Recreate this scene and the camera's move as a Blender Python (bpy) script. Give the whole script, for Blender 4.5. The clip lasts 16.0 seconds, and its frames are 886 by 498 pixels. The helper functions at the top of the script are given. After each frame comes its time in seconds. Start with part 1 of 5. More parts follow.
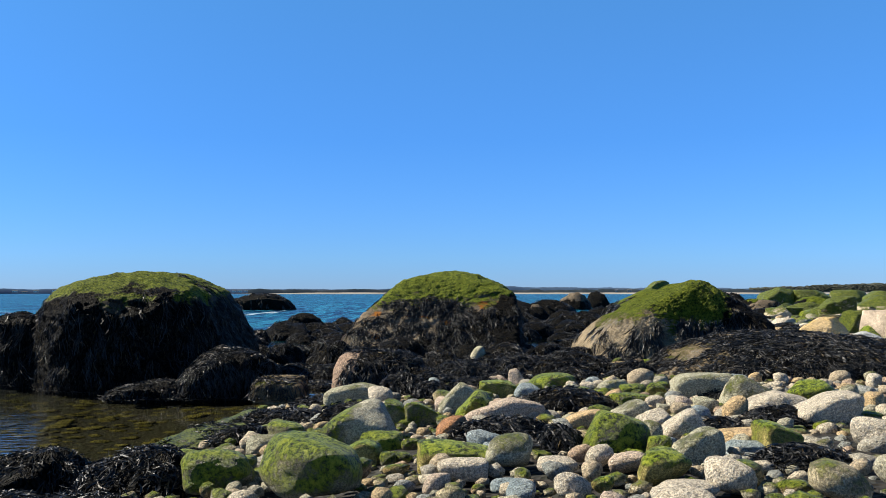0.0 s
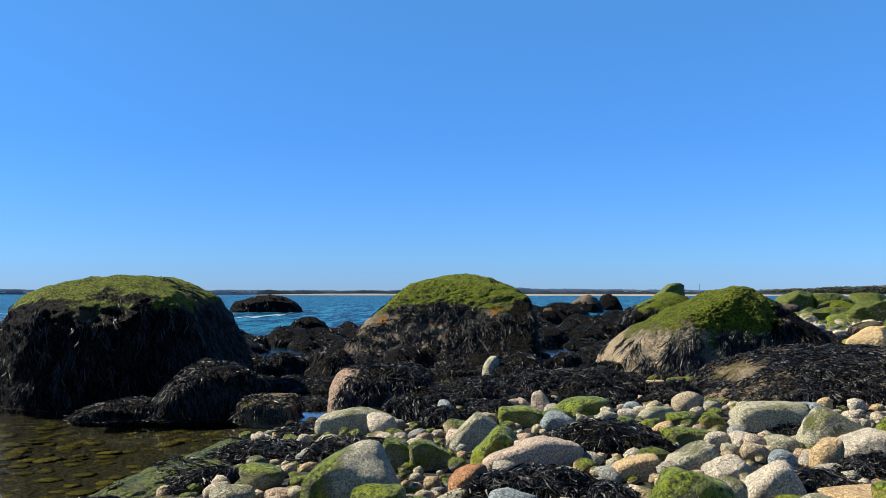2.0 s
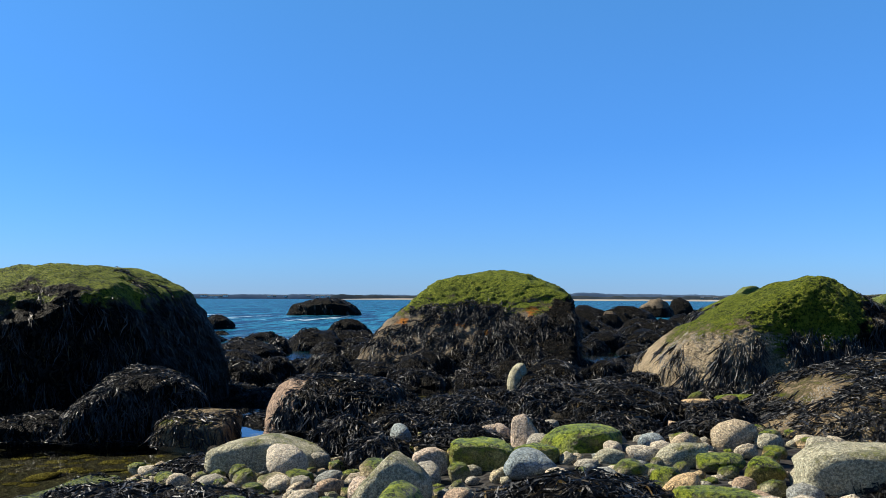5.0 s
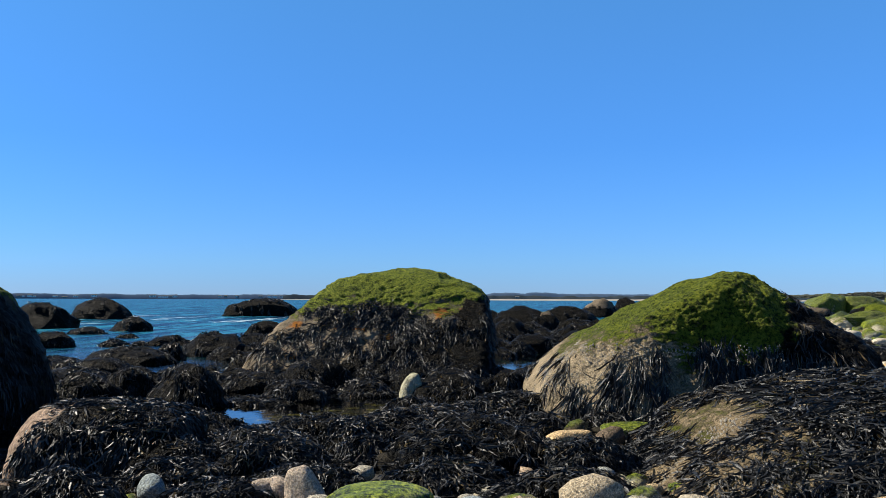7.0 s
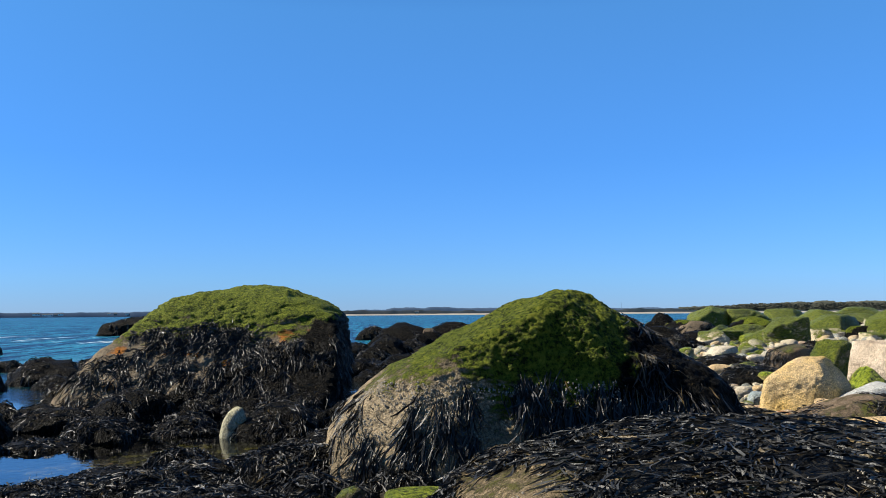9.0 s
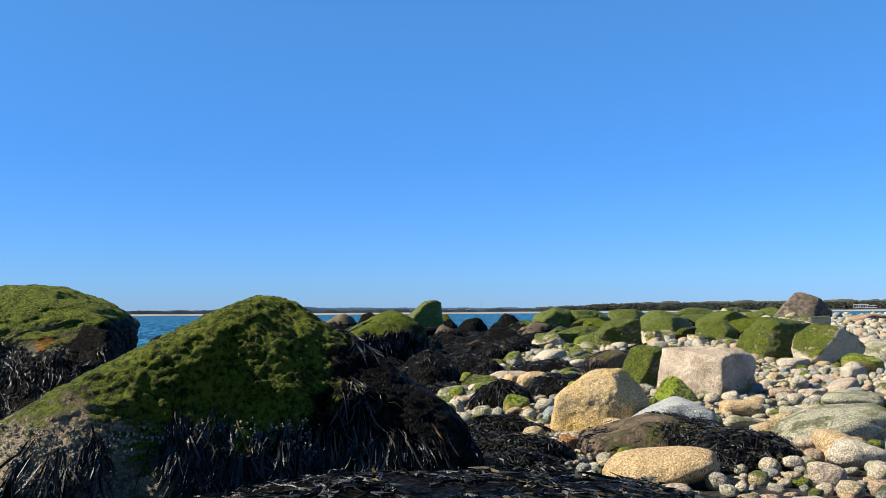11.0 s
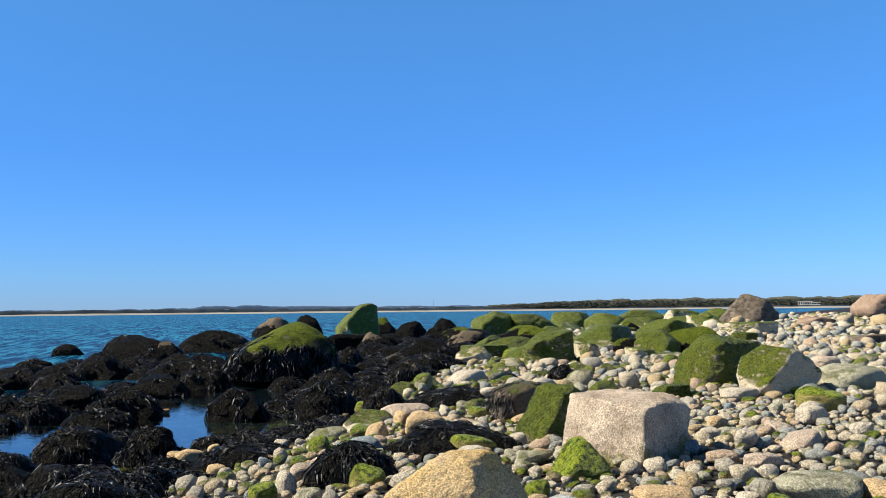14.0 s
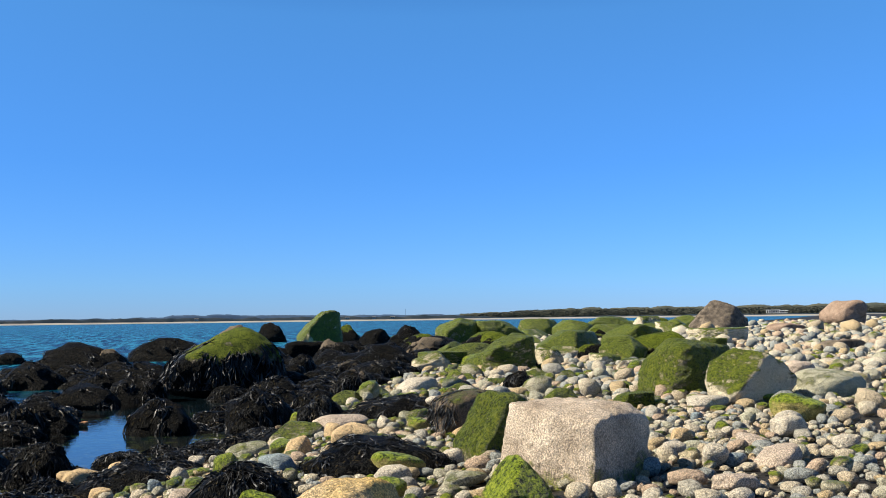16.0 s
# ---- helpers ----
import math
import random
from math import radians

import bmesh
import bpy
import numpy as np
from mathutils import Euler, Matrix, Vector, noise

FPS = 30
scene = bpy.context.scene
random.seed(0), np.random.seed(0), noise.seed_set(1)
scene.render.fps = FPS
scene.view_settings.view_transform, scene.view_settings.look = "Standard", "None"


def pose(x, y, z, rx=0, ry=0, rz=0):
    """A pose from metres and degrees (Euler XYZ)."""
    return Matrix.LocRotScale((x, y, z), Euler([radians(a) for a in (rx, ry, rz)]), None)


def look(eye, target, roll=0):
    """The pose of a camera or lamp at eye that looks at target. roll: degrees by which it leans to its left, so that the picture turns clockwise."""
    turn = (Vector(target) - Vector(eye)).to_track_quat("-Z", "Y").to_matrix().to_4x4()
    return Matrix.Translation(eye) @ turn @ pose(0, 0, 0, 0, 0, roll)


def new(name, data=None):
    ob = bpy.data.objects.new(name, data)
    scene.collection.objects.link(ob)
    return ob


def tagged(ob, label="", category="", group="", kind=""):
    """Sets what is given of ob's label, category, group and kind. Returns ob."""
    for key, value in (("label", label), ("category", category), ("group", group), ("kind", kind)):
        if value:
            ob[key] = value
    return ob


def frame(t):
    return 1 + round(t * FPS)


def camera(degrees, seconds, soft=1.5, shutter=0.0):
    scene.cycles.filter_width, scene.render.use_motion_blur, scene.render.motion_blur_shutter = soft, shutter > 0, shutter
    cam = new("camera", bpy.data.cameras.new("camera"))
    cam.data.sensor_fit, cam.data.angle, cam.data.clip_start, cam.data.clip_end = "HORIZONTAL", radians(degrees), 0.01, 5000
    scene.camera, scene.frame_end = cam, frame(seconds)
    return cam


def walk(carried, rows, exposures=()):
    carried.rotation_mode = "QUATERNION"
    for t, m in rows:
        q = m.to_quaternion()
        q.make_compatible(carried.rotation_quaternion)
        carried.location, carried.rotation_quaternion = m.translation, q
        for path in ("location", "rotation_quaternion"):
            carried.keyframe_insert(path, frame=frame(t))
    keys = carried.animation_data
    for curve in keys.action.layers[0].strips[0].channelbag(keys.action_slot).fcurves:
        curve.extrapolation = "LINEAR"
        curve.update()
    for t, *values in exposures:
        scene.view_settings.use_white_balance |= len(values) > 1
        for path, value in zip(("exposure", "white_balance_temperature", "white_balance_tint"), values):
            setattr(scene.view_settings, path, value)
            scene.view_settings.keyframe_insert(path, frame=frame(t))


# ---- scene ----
cam = camera(53.2, 16.0, soft=0.4)
PATH = [
    (0, (0.01, 0.042, 1.041), (-0.01, 2.039, 1.141), -0.0),
    (0.5, (0.052, 0.315, 1.013), (0.075, 2.312, 1.118), 0.1),
    (1, (0.072, 0.574, 1.046), (0.11, 2.571, 1.146), -0.0),
    (1.5, (0.012, 0.813, 1.048), (0.006, 2.811, 1.152), 0.1),
    (2, (-0.024, 1.068, 1.097), (-0.064, 3.065, 1.2), 0.1),
    (2.5, (0.058, 1.315, 1.093), (-0.003, 3.311, 1.195), -0.0),
    (3, (0.213, 1.625, 1.049), (0.128, 3.62, 1.155), -0.0),
    (3.5, (0.313, 1.934, 1.06), (0.172, 3.926, 1.171), 0.0),
    (3.7, (0.344, 2.078, 1.049), (0.179, 4.068, 1.167), 0.1),
    (5.8, (0.79, 3.355, 0.994), (0.585, 5.341, 1.105), 0.3),
    (6, (0.857, 3.511, 0.993), (0.661, 5.498, 1.104), 0.3),
    (6.5, (1.029, 3.836, 0.991), (0.87, 5.826, 1.102), 0.2),
    (7, (1.165, 4.189, 1.011), (1.066, 6.184, 1.125), 0.2),
    (7.5, (1.249, 4.489, 1.019), (1.22, 6.485, 1.137), 0.2),
    (8, (1.366, 4.751, 1.053), (1.382, 6.747, 1.171), 0.0),
    (8.5, (1.527, 4.946, 1.044), (1.574, 6.941, 1.177), -0.1),
    (9, (1.747, 5.232, 1.067), (1.874, 7.222, 1.214), -0.4),
    (9.5, (1.861, 5.461, 1.099), (2.119, 7.439, 1.246), -0.5),
    (10, (1.996, 5.686, 1.109), (2.343, 7.65, 1.257), -0.6),
    (10.2, (2.114, 5.763, 1.122), (2.481, 7.723, 1.271), -0.6),
    (12.3, (3.103, 6.8, 1.094), (3.612, 8.729, 1.23), -0.3),
    (12.5, (3.193, 6.93, 1.108), (3.71, 8.857, 1.247), -0.4),
    (13, (3.434, 7.34, 1.274), (3.967, 9.263, 1.412), -0.5),
    (13.5, (3.604, 7.627, 1.37), (4.141, 9.548, 1.507), -0.5),
    (14, (3.74, 7.833, 1.366), (4.276, 9.755, 1.505), -0.6),
    (14.5, (3.851, 8.055, 1.382), (4.379, 9.978, 1.537), -0.5),
    (15, (4.032, 8.254, 1.313), (4.559, 10.177, 1.473), -0.6),
    (15.5, (4.171, 8.438, 1.235), (4.714, 10.356, 1.394), -0.6),
    (16, (4.31, 8.663, 1.279), (4.906, 10.565, 1.437), -0.7),
]
walk(cam, [(t, look(eye, target, roll)) for t, eye, target, roll in PATH])

# ---- world, sun, exposure ----
SUN_AZ, SUN_EL = 76.0, 42.0          # degrees to the left of the first view, and above the horizon
scene.view_settings.exposure = 0.85
sx, sy = -math.sin(radians(SUN_AZ)), math.cos(radians(SUN_AZ))
world = bpy.data.worlds.new("sky")
world.use_nodes = True
scene.world = world
wn, wl = world.node_tree.nodes, world.node_tree.links
sky = wn.new("ShaderNodeTexSky")
sky.sky_type, sky.sun_disc = "NISHITA", False
sky.sun_elevation, sky.sun_rotation = radians(SUN_EL), radians(-SUN_AZ)
sky.air_density, sky.dust_density, sky.ozone_density = 1.0, 0.0, 3.0
way = wn.new("ShaderNodeTexCoord")
part_z = wn.new("ShaderNodeSeparateXYZ")
wl.new(way.outputs["Generated"], part_z.inputs[0])
haze = wn.new("ShaderNodeValToRGB")      # the clear, deep blue of this sky by height above the horizon
for k, (pos, col) in enumerate(((0.0, (0.205, 0.355, 0.78)), (0.04, (0.215, 0.41, 0.81)), (0.17, (0.21, 0.475, 0.85)), (0.33, (0.29, 0.62, 0.89)), (0.6, (0.085, 0.185, 0.31)), (1.0, (0.05, 0.11, 0.20)))):
    stop = haze.color_ramp.elements[k] if k < 2 else haze.color_ramp.elements.new(pos)
    stop.position, stop.color = pos, (*col, 1)
wl.new(part_z.outputs[2], haze.inputs[0])
tone = wn.new("ShaderNodeMix")
tone.data_type, tone.blend_type = "RGBA", "MULTIPLY"
tone.inputs[0].default_value = 1.0
wl.new(sky.outputs[0], tone.inputs[6])
wl.new(haze.outputs[0], tone.inputs[7])
across = wn.new("ShaderNodeMapRange")    # away from the sun the clear sky keeps its brightness
across.inputs["From Min"].default_value, across.inputs["From Max"].default_value = -0.4, 0.6
across.inputs["To Min"].default_value, across.inputs["To Max"].default_value = 0.93, 1.18
across.interpolation_type = "SMOOTHSTEP"
wl.new(part_z.outputs[0], across.inputs["Value"])
even = wn.new("ShaderNodeVectorMath")
even.operation = "SCALE"
wl.new(tone.outputs[2], even.inputs[0])
wl.new(across.outputs[0], even.inputs["Scale"])
wl.new(even.outputs[0], wn["Background"].inputs[0])
wn["Background"].inputs[1].default_value = 0.10
sun = new("sun", bpy.data.lights.new("sun", "SUN"))
sun.data.energy, sun.data.angle, sun.data.color = 5.0, radians(0.5), (1.0, 0.925, 0.79)
ce = math.cos(radians(SUN_EL))
sun.matrix_world = look((0, 0, 30), (-30 * sx * ce, -30 * sy * ce, 30 - 30 * math.sin(radians(SUN_EL))))


# ---- numeric helpers ----
def lattice(i, j, k, seed):
    h = (i * 374761393 + j * 668265263 + k * 2147483647 + seed * 1274126177) & 0xFFFFFFFF
    h = ((h ^ (h >> 13)) * 1274126177) & 0xFFFFFFFF
    return ((h ^ (h >> 16)) & 0xFFFF) / 65535.0


def value_noise(p, seed=0):
    """Smooth noise in 0..1 at the rows of p."""
    p = np.asarray(p, float)
    b = np.floor(p).astype(np.int64)
    f = p - b
    f = f * f * (3 - 2 * f)
    total = np.zeros(len(p))
    for a in (0, 1):
        for c in (0, 1):
            for d in (0, 1):
                w = (f[:, 0] if a else 1 - f[:, 0]) * (f[:, 1] if c else 1 - f[:, 1]) * (f[:, 2] if d else 1 - f[:, 2])
                total += w * lattice(b[:, 0] + a, b[:, 1] + c, b[:, 2] + d, seed)
    return total


def fbm(p, seed=0, octaves=4, gain=0.5):
    p = np.asarray(p, float)
    total, amp, norm = np.zeros(len(p)), 1.0, 0.0
    for o in range(octaves):
        total += amp * (value_noise(p * 2.03 ** o + 17.3 * o, seed + o) - 0.5)
        norm += amp
        amp *= gain
    return total / norm


def ball(level):
    bm = bmesh.new()
    bmesh.ops.create_icosphere(bm, subdivisions=level, radius=1)
    v = np.array([x.co[:] for x in bm.verts])
    f = [[x.index for x in face.verts] for face in bm.faces]
    bm.free()
    return v / np.linalg.norm(v, axis=1)[:, None], f


BALLS = {n: ball(n) for n in (1, 2, 3, 4, 5, 6, 7, 8)}


def make_mesh(name, verts, faces, materials, smooth=True, index=None):
    me = bpy.data.meshes.new(name)
    me.from_pydata(np.asarray(verts).tolist(), [], faces if isinstance(faces, list) else faces.tolist())
    for m in materials if isinstance(materials, (list, tuple)) else [materials]:
        me.materials.append(m)
    me.polygons.foreach_set("use_smooth", np.full(len(me.polygons), smooth))
    if index is not None:
        me.polygons.foreach_set("material_index", np.asarray(index, np.int32))
    me.update()
    return me


class Form:
    """A boulder: planes in a rounded meeting, roughened. Half sizes in metres about its own middle."""

    def __init__(self, half, seed=0, planes=(), edge=7.0, rough=0.10, fine=0.03, facets=9, cut=0.78):
        rng = np.random.default_rng(seed)
        n, d = [], []
        for ax in np.eye(3):
            n += [ax, -ax]
            d += [1.0, 1.0]
        for _ in range(facets):
            v = rng.normal(size=3)
            v /= np.linalg.norm(v)
            n.append(v)
            d.append(np.abs(v).sum() ** 0.5 * rng.uniform(cut, cut + 0.2))
        for (px, py, pz), pd in planes:
            l = math.sqrt(px * px + py * py + pz * pz)
            n.append(np.array((px, py, pz)) / l)
            d.append(pd)
        self.n, self.d = np.array(n), np.array(d)
        self.half, self.seed, self.edge, self.rough, self.fine = np.array(half, float), seed, edge, rough, fine

    def radius(self, u):
        g = np.maximum(u @ self.n.T, 0) / self.d
        r = (g ** self.edge).sum(1) ** (-1 / self.edge)
        r *= 1 + self.rough * 2 * fbm(u * 1.6 + self.seed * 3.1, self.seed, 3) + self.fine * 2 * fbm(u * 7 + self.seed, self.seed + 9, 4, 0.6)
        return r

    def points(self, u):
        return u * self.radius(u)[:, None] * self.half

    def normal(self, p):
        """Outward normals of the smoothed form at the rows of p."""
        g = np.maximum((p / self.half) @ self.n.T, 0) / self.d
        g /= np.maximum(g.max(1), 1e-6)[:, None]
        grad = (g ** (self.edge - 1) / self.d) @ self.n / self.half
        return grad / np.maximum(np.linalg.norm(grad, axis=1)[:, None], 1e-6)

    def settle(self, p, lift, cling=True):
        """Points that sank into the form come out to that lift above it; those that cling come down to it too."""
        q = p / self.half
        u = q / np.maximum(np.linalg.norm(q, axis=1)[:, None], 1e-6)
        s = self.points(u)
        n = self.normal(s)
        gap = ((p - s) * n).sum(1)
        return p + n * np.where((gap < lift) | cling, lift - gap, 0.0)[:, None]

    def mesh(self, name, level, material, tuft=0.0, tuft_z=0.0):
        """tuft: how far cushions of algae stand out, in metres, above that height (in half sizes); below, pits and scars."""
        u, f = BALLS[level]
        v = self.points(u)
        if tuft:
            n = self.normal(v)
            cap = np.clip((v[:, 2] / self.half[2] - tuft_z) / 0.25 + 1.2 * fbm(v * 3.0, self.seed + 3, 3), 0, 1)
            grow = 46.0 / max(self.half.max(), 0.6)
            cushion = np.abs(2 * value_noise(v * grow, self.seed + 40) - 1)
            cushion = 0.6 * cushion + 0.4 * np.abs(2 * value_noise(v * grow * 2.1, self.seed + 41) - 1)
            lump = fbm(v * 6.5, self.seed + 42, 3)
            scar = np.minimum(fbm(v * 9.0, self.seed + 43, 4, 0.6), 0.02)
            v = v + n * (cap * (tuft * (cushion - 0.4) + tuft * 0.5 * lump) + (1 - cap) * tuft * scar)[:, None]
        return make_mesh(name, v, f, material)


def ribbons(path, width, side):
    """Flat fronds: path is steps x fronds x 3, width steps x fronds, side steps x fronds x 3. Verts and quads."""
    steps, count = path.shape[:2]
    a, b = path - side * width[..., None], path + side * width[..., None]
    verts = np.stack([a, b], 2).reshape(-1, 3)
    idx = np.arange(steps * count).reshape(steps, count)
    q = np.stack([idx[:-1] * 2, idx[:-1] * 2 + 1, idx[1:] * 2 + 1, idx[1:] * 2], -1).reshape(-1, 4)
    return verts, q


def hanging_weed(form, count, length, seed, low=-0.9, high=0.5, width=0.006, floor=None, sector=None, steps=4, lift=0.014, cover=0.5, bunch=12, wild=0.3):
    """Fronds that start in locks on a boulder between two heights (in half sizes), cling to it and hang free below overhangs."""
    rng = np.random.default_rng(seed)
    groups = max(1, count // bunch)
    u = rng.normal(size=(groups * 6, 3))
    u /= np.linalg.norm(u, axis=1)[:, None]
    p = form.points(u)
    h = p[:, 2] / form.half[2]
    patch = fbm(u * 2.3, seed + 5, 3) * 2.2
    ok = (h > low) & (h < high + patch * 0.55) & (patch >= np.quantile(patch, 1 - cover))
    if sector:
        ok &= sector(p)
    p = p[ok][:groups]
    if not len(p):
        return None
    locks = len(p)
    p = np.repeat(p, bunch, 0) + rng.normal(size=(locks * bunch, 3)) * (0.012 + 0.028 * np.repeat(rng.uniform(0, 1, locks), bunch))[:, None]
    m = len(p)
    swirl = np.repeat(rng.normal(size=(locks, 3)), bunch, 0) * (0.15 + wild) + rng.normal(size=(m, 3)) * 0.40
    turn = np.repeat(rng.normal(size=(locks, 3)), bunch, 0) * 0.22 + rng.normal(size=(m, 3)) * 0.30
    loft = np.repeat(rng.uniform(0.1, 1.5, locks), bunch) * lift * rng.uniform(0.2, 1.2, m)
    ln = (length * np.repeat(rng.uniform(0.3, 1.35, locks), bunch) * rng.uniform(0.35, 1.1, m))[:, None] / steps
    q = form.settle(p, 0.003)
    path, sides = [], []
    twist = rng.uniform(-0.9, 0.9, m)
    for k in range(steps + 1):
        path.append(q)
        n = form.normal(q)
        nz = n[:, 2:3]
        fall = np.array((0, 0, -1.0)) + n * nz
        free = nz < 0.12
        fall = np.where(free, (0, 0, -1.0), fall * 1.5)
        swirl = swirl + turn
        loose = np.where(free, 0.34, 0.42 + 0.60 * np.clip(nz, 0, 1) ** 2)
        way_on = fall + (swirl + rng.normal(size=(m, 3)) * 0.62) * loose * (0.75 + wild)
        way_on = way_on - np.where(free, 0.0, 1.0) * n * (way_on * n).sum(1)[:, None]
        way_on /= np.maximum(np.linalg.norm(way_on, axis=1)[:, None], 1e-6)
        across = np.cross(n, way_on)
        twist = twist + rng.normal(size=m) * 0.7
        sides.append(across * np.cos(twist)[:, None] + n * np.sin(twist)[:, None])
        nq = q + way_on * ln
        if floor is not None:
            stuck = q[:, 2:3] < floor + 0.035
            nq = np.where(stuck, q + rng.normal(size=(m, 3)) * (0.02, 0.02, 0.0), nq)
        hug = form.settle(nq, loft * (0.2 + 0.8 * (k + 1) / steps) + rng.uniform(0, 0.005, m), nz[:, 0] > 0.25)
        q = hug if floor is None else np.where(stuck, nq, hug)
        if floor is not None:
            q[:, 2] = np.maximum(q[:, 2], floor + rng.uniform(0.0, 0.03, m))
    w = width * rng.uniform(0.45, 1.3, m) * np.interp(np.linspace(0, 1, steps + 1), (0, 0.35, 0.75, 1), (0.5, 1.0, 1.15, 0.2))[:, None]
    return ribbons(np.array(path), w, np.array(sides))


# ---- the lie of the land ----
SHORE_Y = np.array([-3000, -20, 5, 8, 10, 11.2, 12, 14, 16, 18, 20, 24, 30, 40, 50, 80, 140, 3000.0])
SHORE_X = np.array([-3.5, -2.6, -1.9, -1.60, -0.6, 0.7, 1.5, 2.6, 4.2, 5.2, 5.6, 6.0, 8.5, 14, 22, 48, 100, 2600.0])


def ground_z(x, y):
    x, y = np.asarray(x, float), np.asarray(y, float)
    s = (x - np.interp(y, SHORE_Y, SHORE_X)) * 0.85
    up = 0.28 * (1 - np.exp(-np.maximum(s, 0) / 1.2)) + 0.021 * np.minimum(np.maximum(s, 0), 45)
    down = -0.30 * (1 - np.exp(np.minimum(s, 0) / 0.8)) + 0.03 * np.maximum(np.minimum(s, 0), -90)
    return np.where(s > 0, up, down)


def gz(x, y):
    return float(ground_z(x, y))


# ---- materials ----
def material(name):
    m = bpy.data.materials.new(name)
    m.use_nodes = True
    return m, m.node_tree.nodes, m.node_tree.links, m.node_tree.nodes["Principled BSDF"]


def n_noise(n, l, vec, scale, detail=4.0, rough=0.55):
    t = n.new("ShaderNodeTexNoise")
    t.inputs["Scale"].default_value, t.inputs["Detail"].default_value, t.inputs["Roughness"].default_value = scale, detail, rough
    l.new(vec, t.inputs["Vector"])
    return t.outputs["Fac"]


def n_ramp(n, l, fac, stops, mode="LINEAR"):
    r = n.new("ShaderNodeValToRGB")
    r.color_ramp.interpolation = mode
    e = r.color_ramp.elements
    for k, (pos, col) in enumerate(stops):
        el = e[k] if k < 2 else e.new(pos)
        el.position = pos
        el.color = (*col, 1) if isinstance(col, tuple) else (col, col, col, 1)
    l.new(fac, r.inputs[0])
    return r.outputs[0]


def n_mix(n, l, fac, a, b, mode="MIX"):
    m = n.new("ShaderNodeMix")
    m.data_type, m.blend_type = "RGBA", mode
    for socket, value in ((m.inputs[0], fac), (m.inputs[6], a), (m.inputs[7], b)):
        if isinstance(value, bpy.types.NodeSocket):
            l.new(value, socket)
        elif isinstance(value, tuple):
            socket.default_value = (*value, 1)
        else:
            socket.default_value = value
    return m.outputs[2]


def n_math(n, l, op, a, b=0.0, c=0.0):
    m = n.new("ShaderNodeMath")
    m.operation = op
    for socket, value in zip(m.inputs, (a, b, c)):
        if isinstance(value, bpy.types.NodeSocket):
            l.new(value, socket)
        else:
            socket.default_value = value
    return m.outputs[0]


def n_bump(n, l, height, strength, distance):
    b = n.new("ShaderNodeBump")
    b.inputs["Strength"].default_value, b.inputs["Distance"].default_value = strength, distance
    l.new(height, b.inputs["Height"])
    return b.outputs[0]


GREEN_HOLLOW, GREEN_B, OLIVE = (0.010, 0.018, 0.001), (0.082, 0.112, 0.005), (0.185, 0.200, 0.020)


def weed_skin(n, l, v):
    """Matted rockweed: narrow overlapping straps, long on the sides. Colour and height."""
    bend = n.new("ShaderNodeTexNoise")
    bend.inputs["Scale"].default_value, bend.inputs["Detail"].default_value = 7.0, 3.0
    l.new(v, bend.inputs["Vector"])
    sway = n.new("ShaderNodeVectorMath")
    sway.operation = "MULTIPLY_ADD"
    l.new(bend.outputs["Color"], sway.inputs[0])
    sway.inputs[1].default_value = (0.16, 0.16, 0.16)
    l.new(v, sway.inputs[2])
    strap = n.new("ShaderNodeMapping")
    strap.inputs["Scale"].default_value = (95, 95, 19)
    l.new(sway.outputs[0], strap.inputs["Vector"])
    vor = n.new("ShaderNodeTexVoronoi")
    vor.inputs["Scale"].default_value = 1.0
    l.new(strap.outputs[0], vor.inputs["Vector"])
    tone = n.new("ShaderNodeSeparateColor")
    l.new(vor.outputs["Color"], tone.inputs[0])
    # paler straps carry some of the wet sheen as colour
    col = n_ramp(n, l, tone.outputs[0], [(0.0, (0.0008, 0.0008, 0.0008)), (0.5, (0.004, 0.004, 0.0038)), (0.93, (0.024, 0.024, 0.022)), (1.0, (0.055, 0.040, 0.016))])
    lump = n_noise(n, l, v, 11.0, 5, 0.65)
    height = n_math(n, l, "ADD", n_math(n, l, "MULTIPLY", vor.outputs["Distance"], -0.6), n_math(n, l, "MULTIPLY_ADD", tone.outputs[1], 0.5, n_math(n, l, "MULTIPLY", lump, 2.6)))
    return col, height


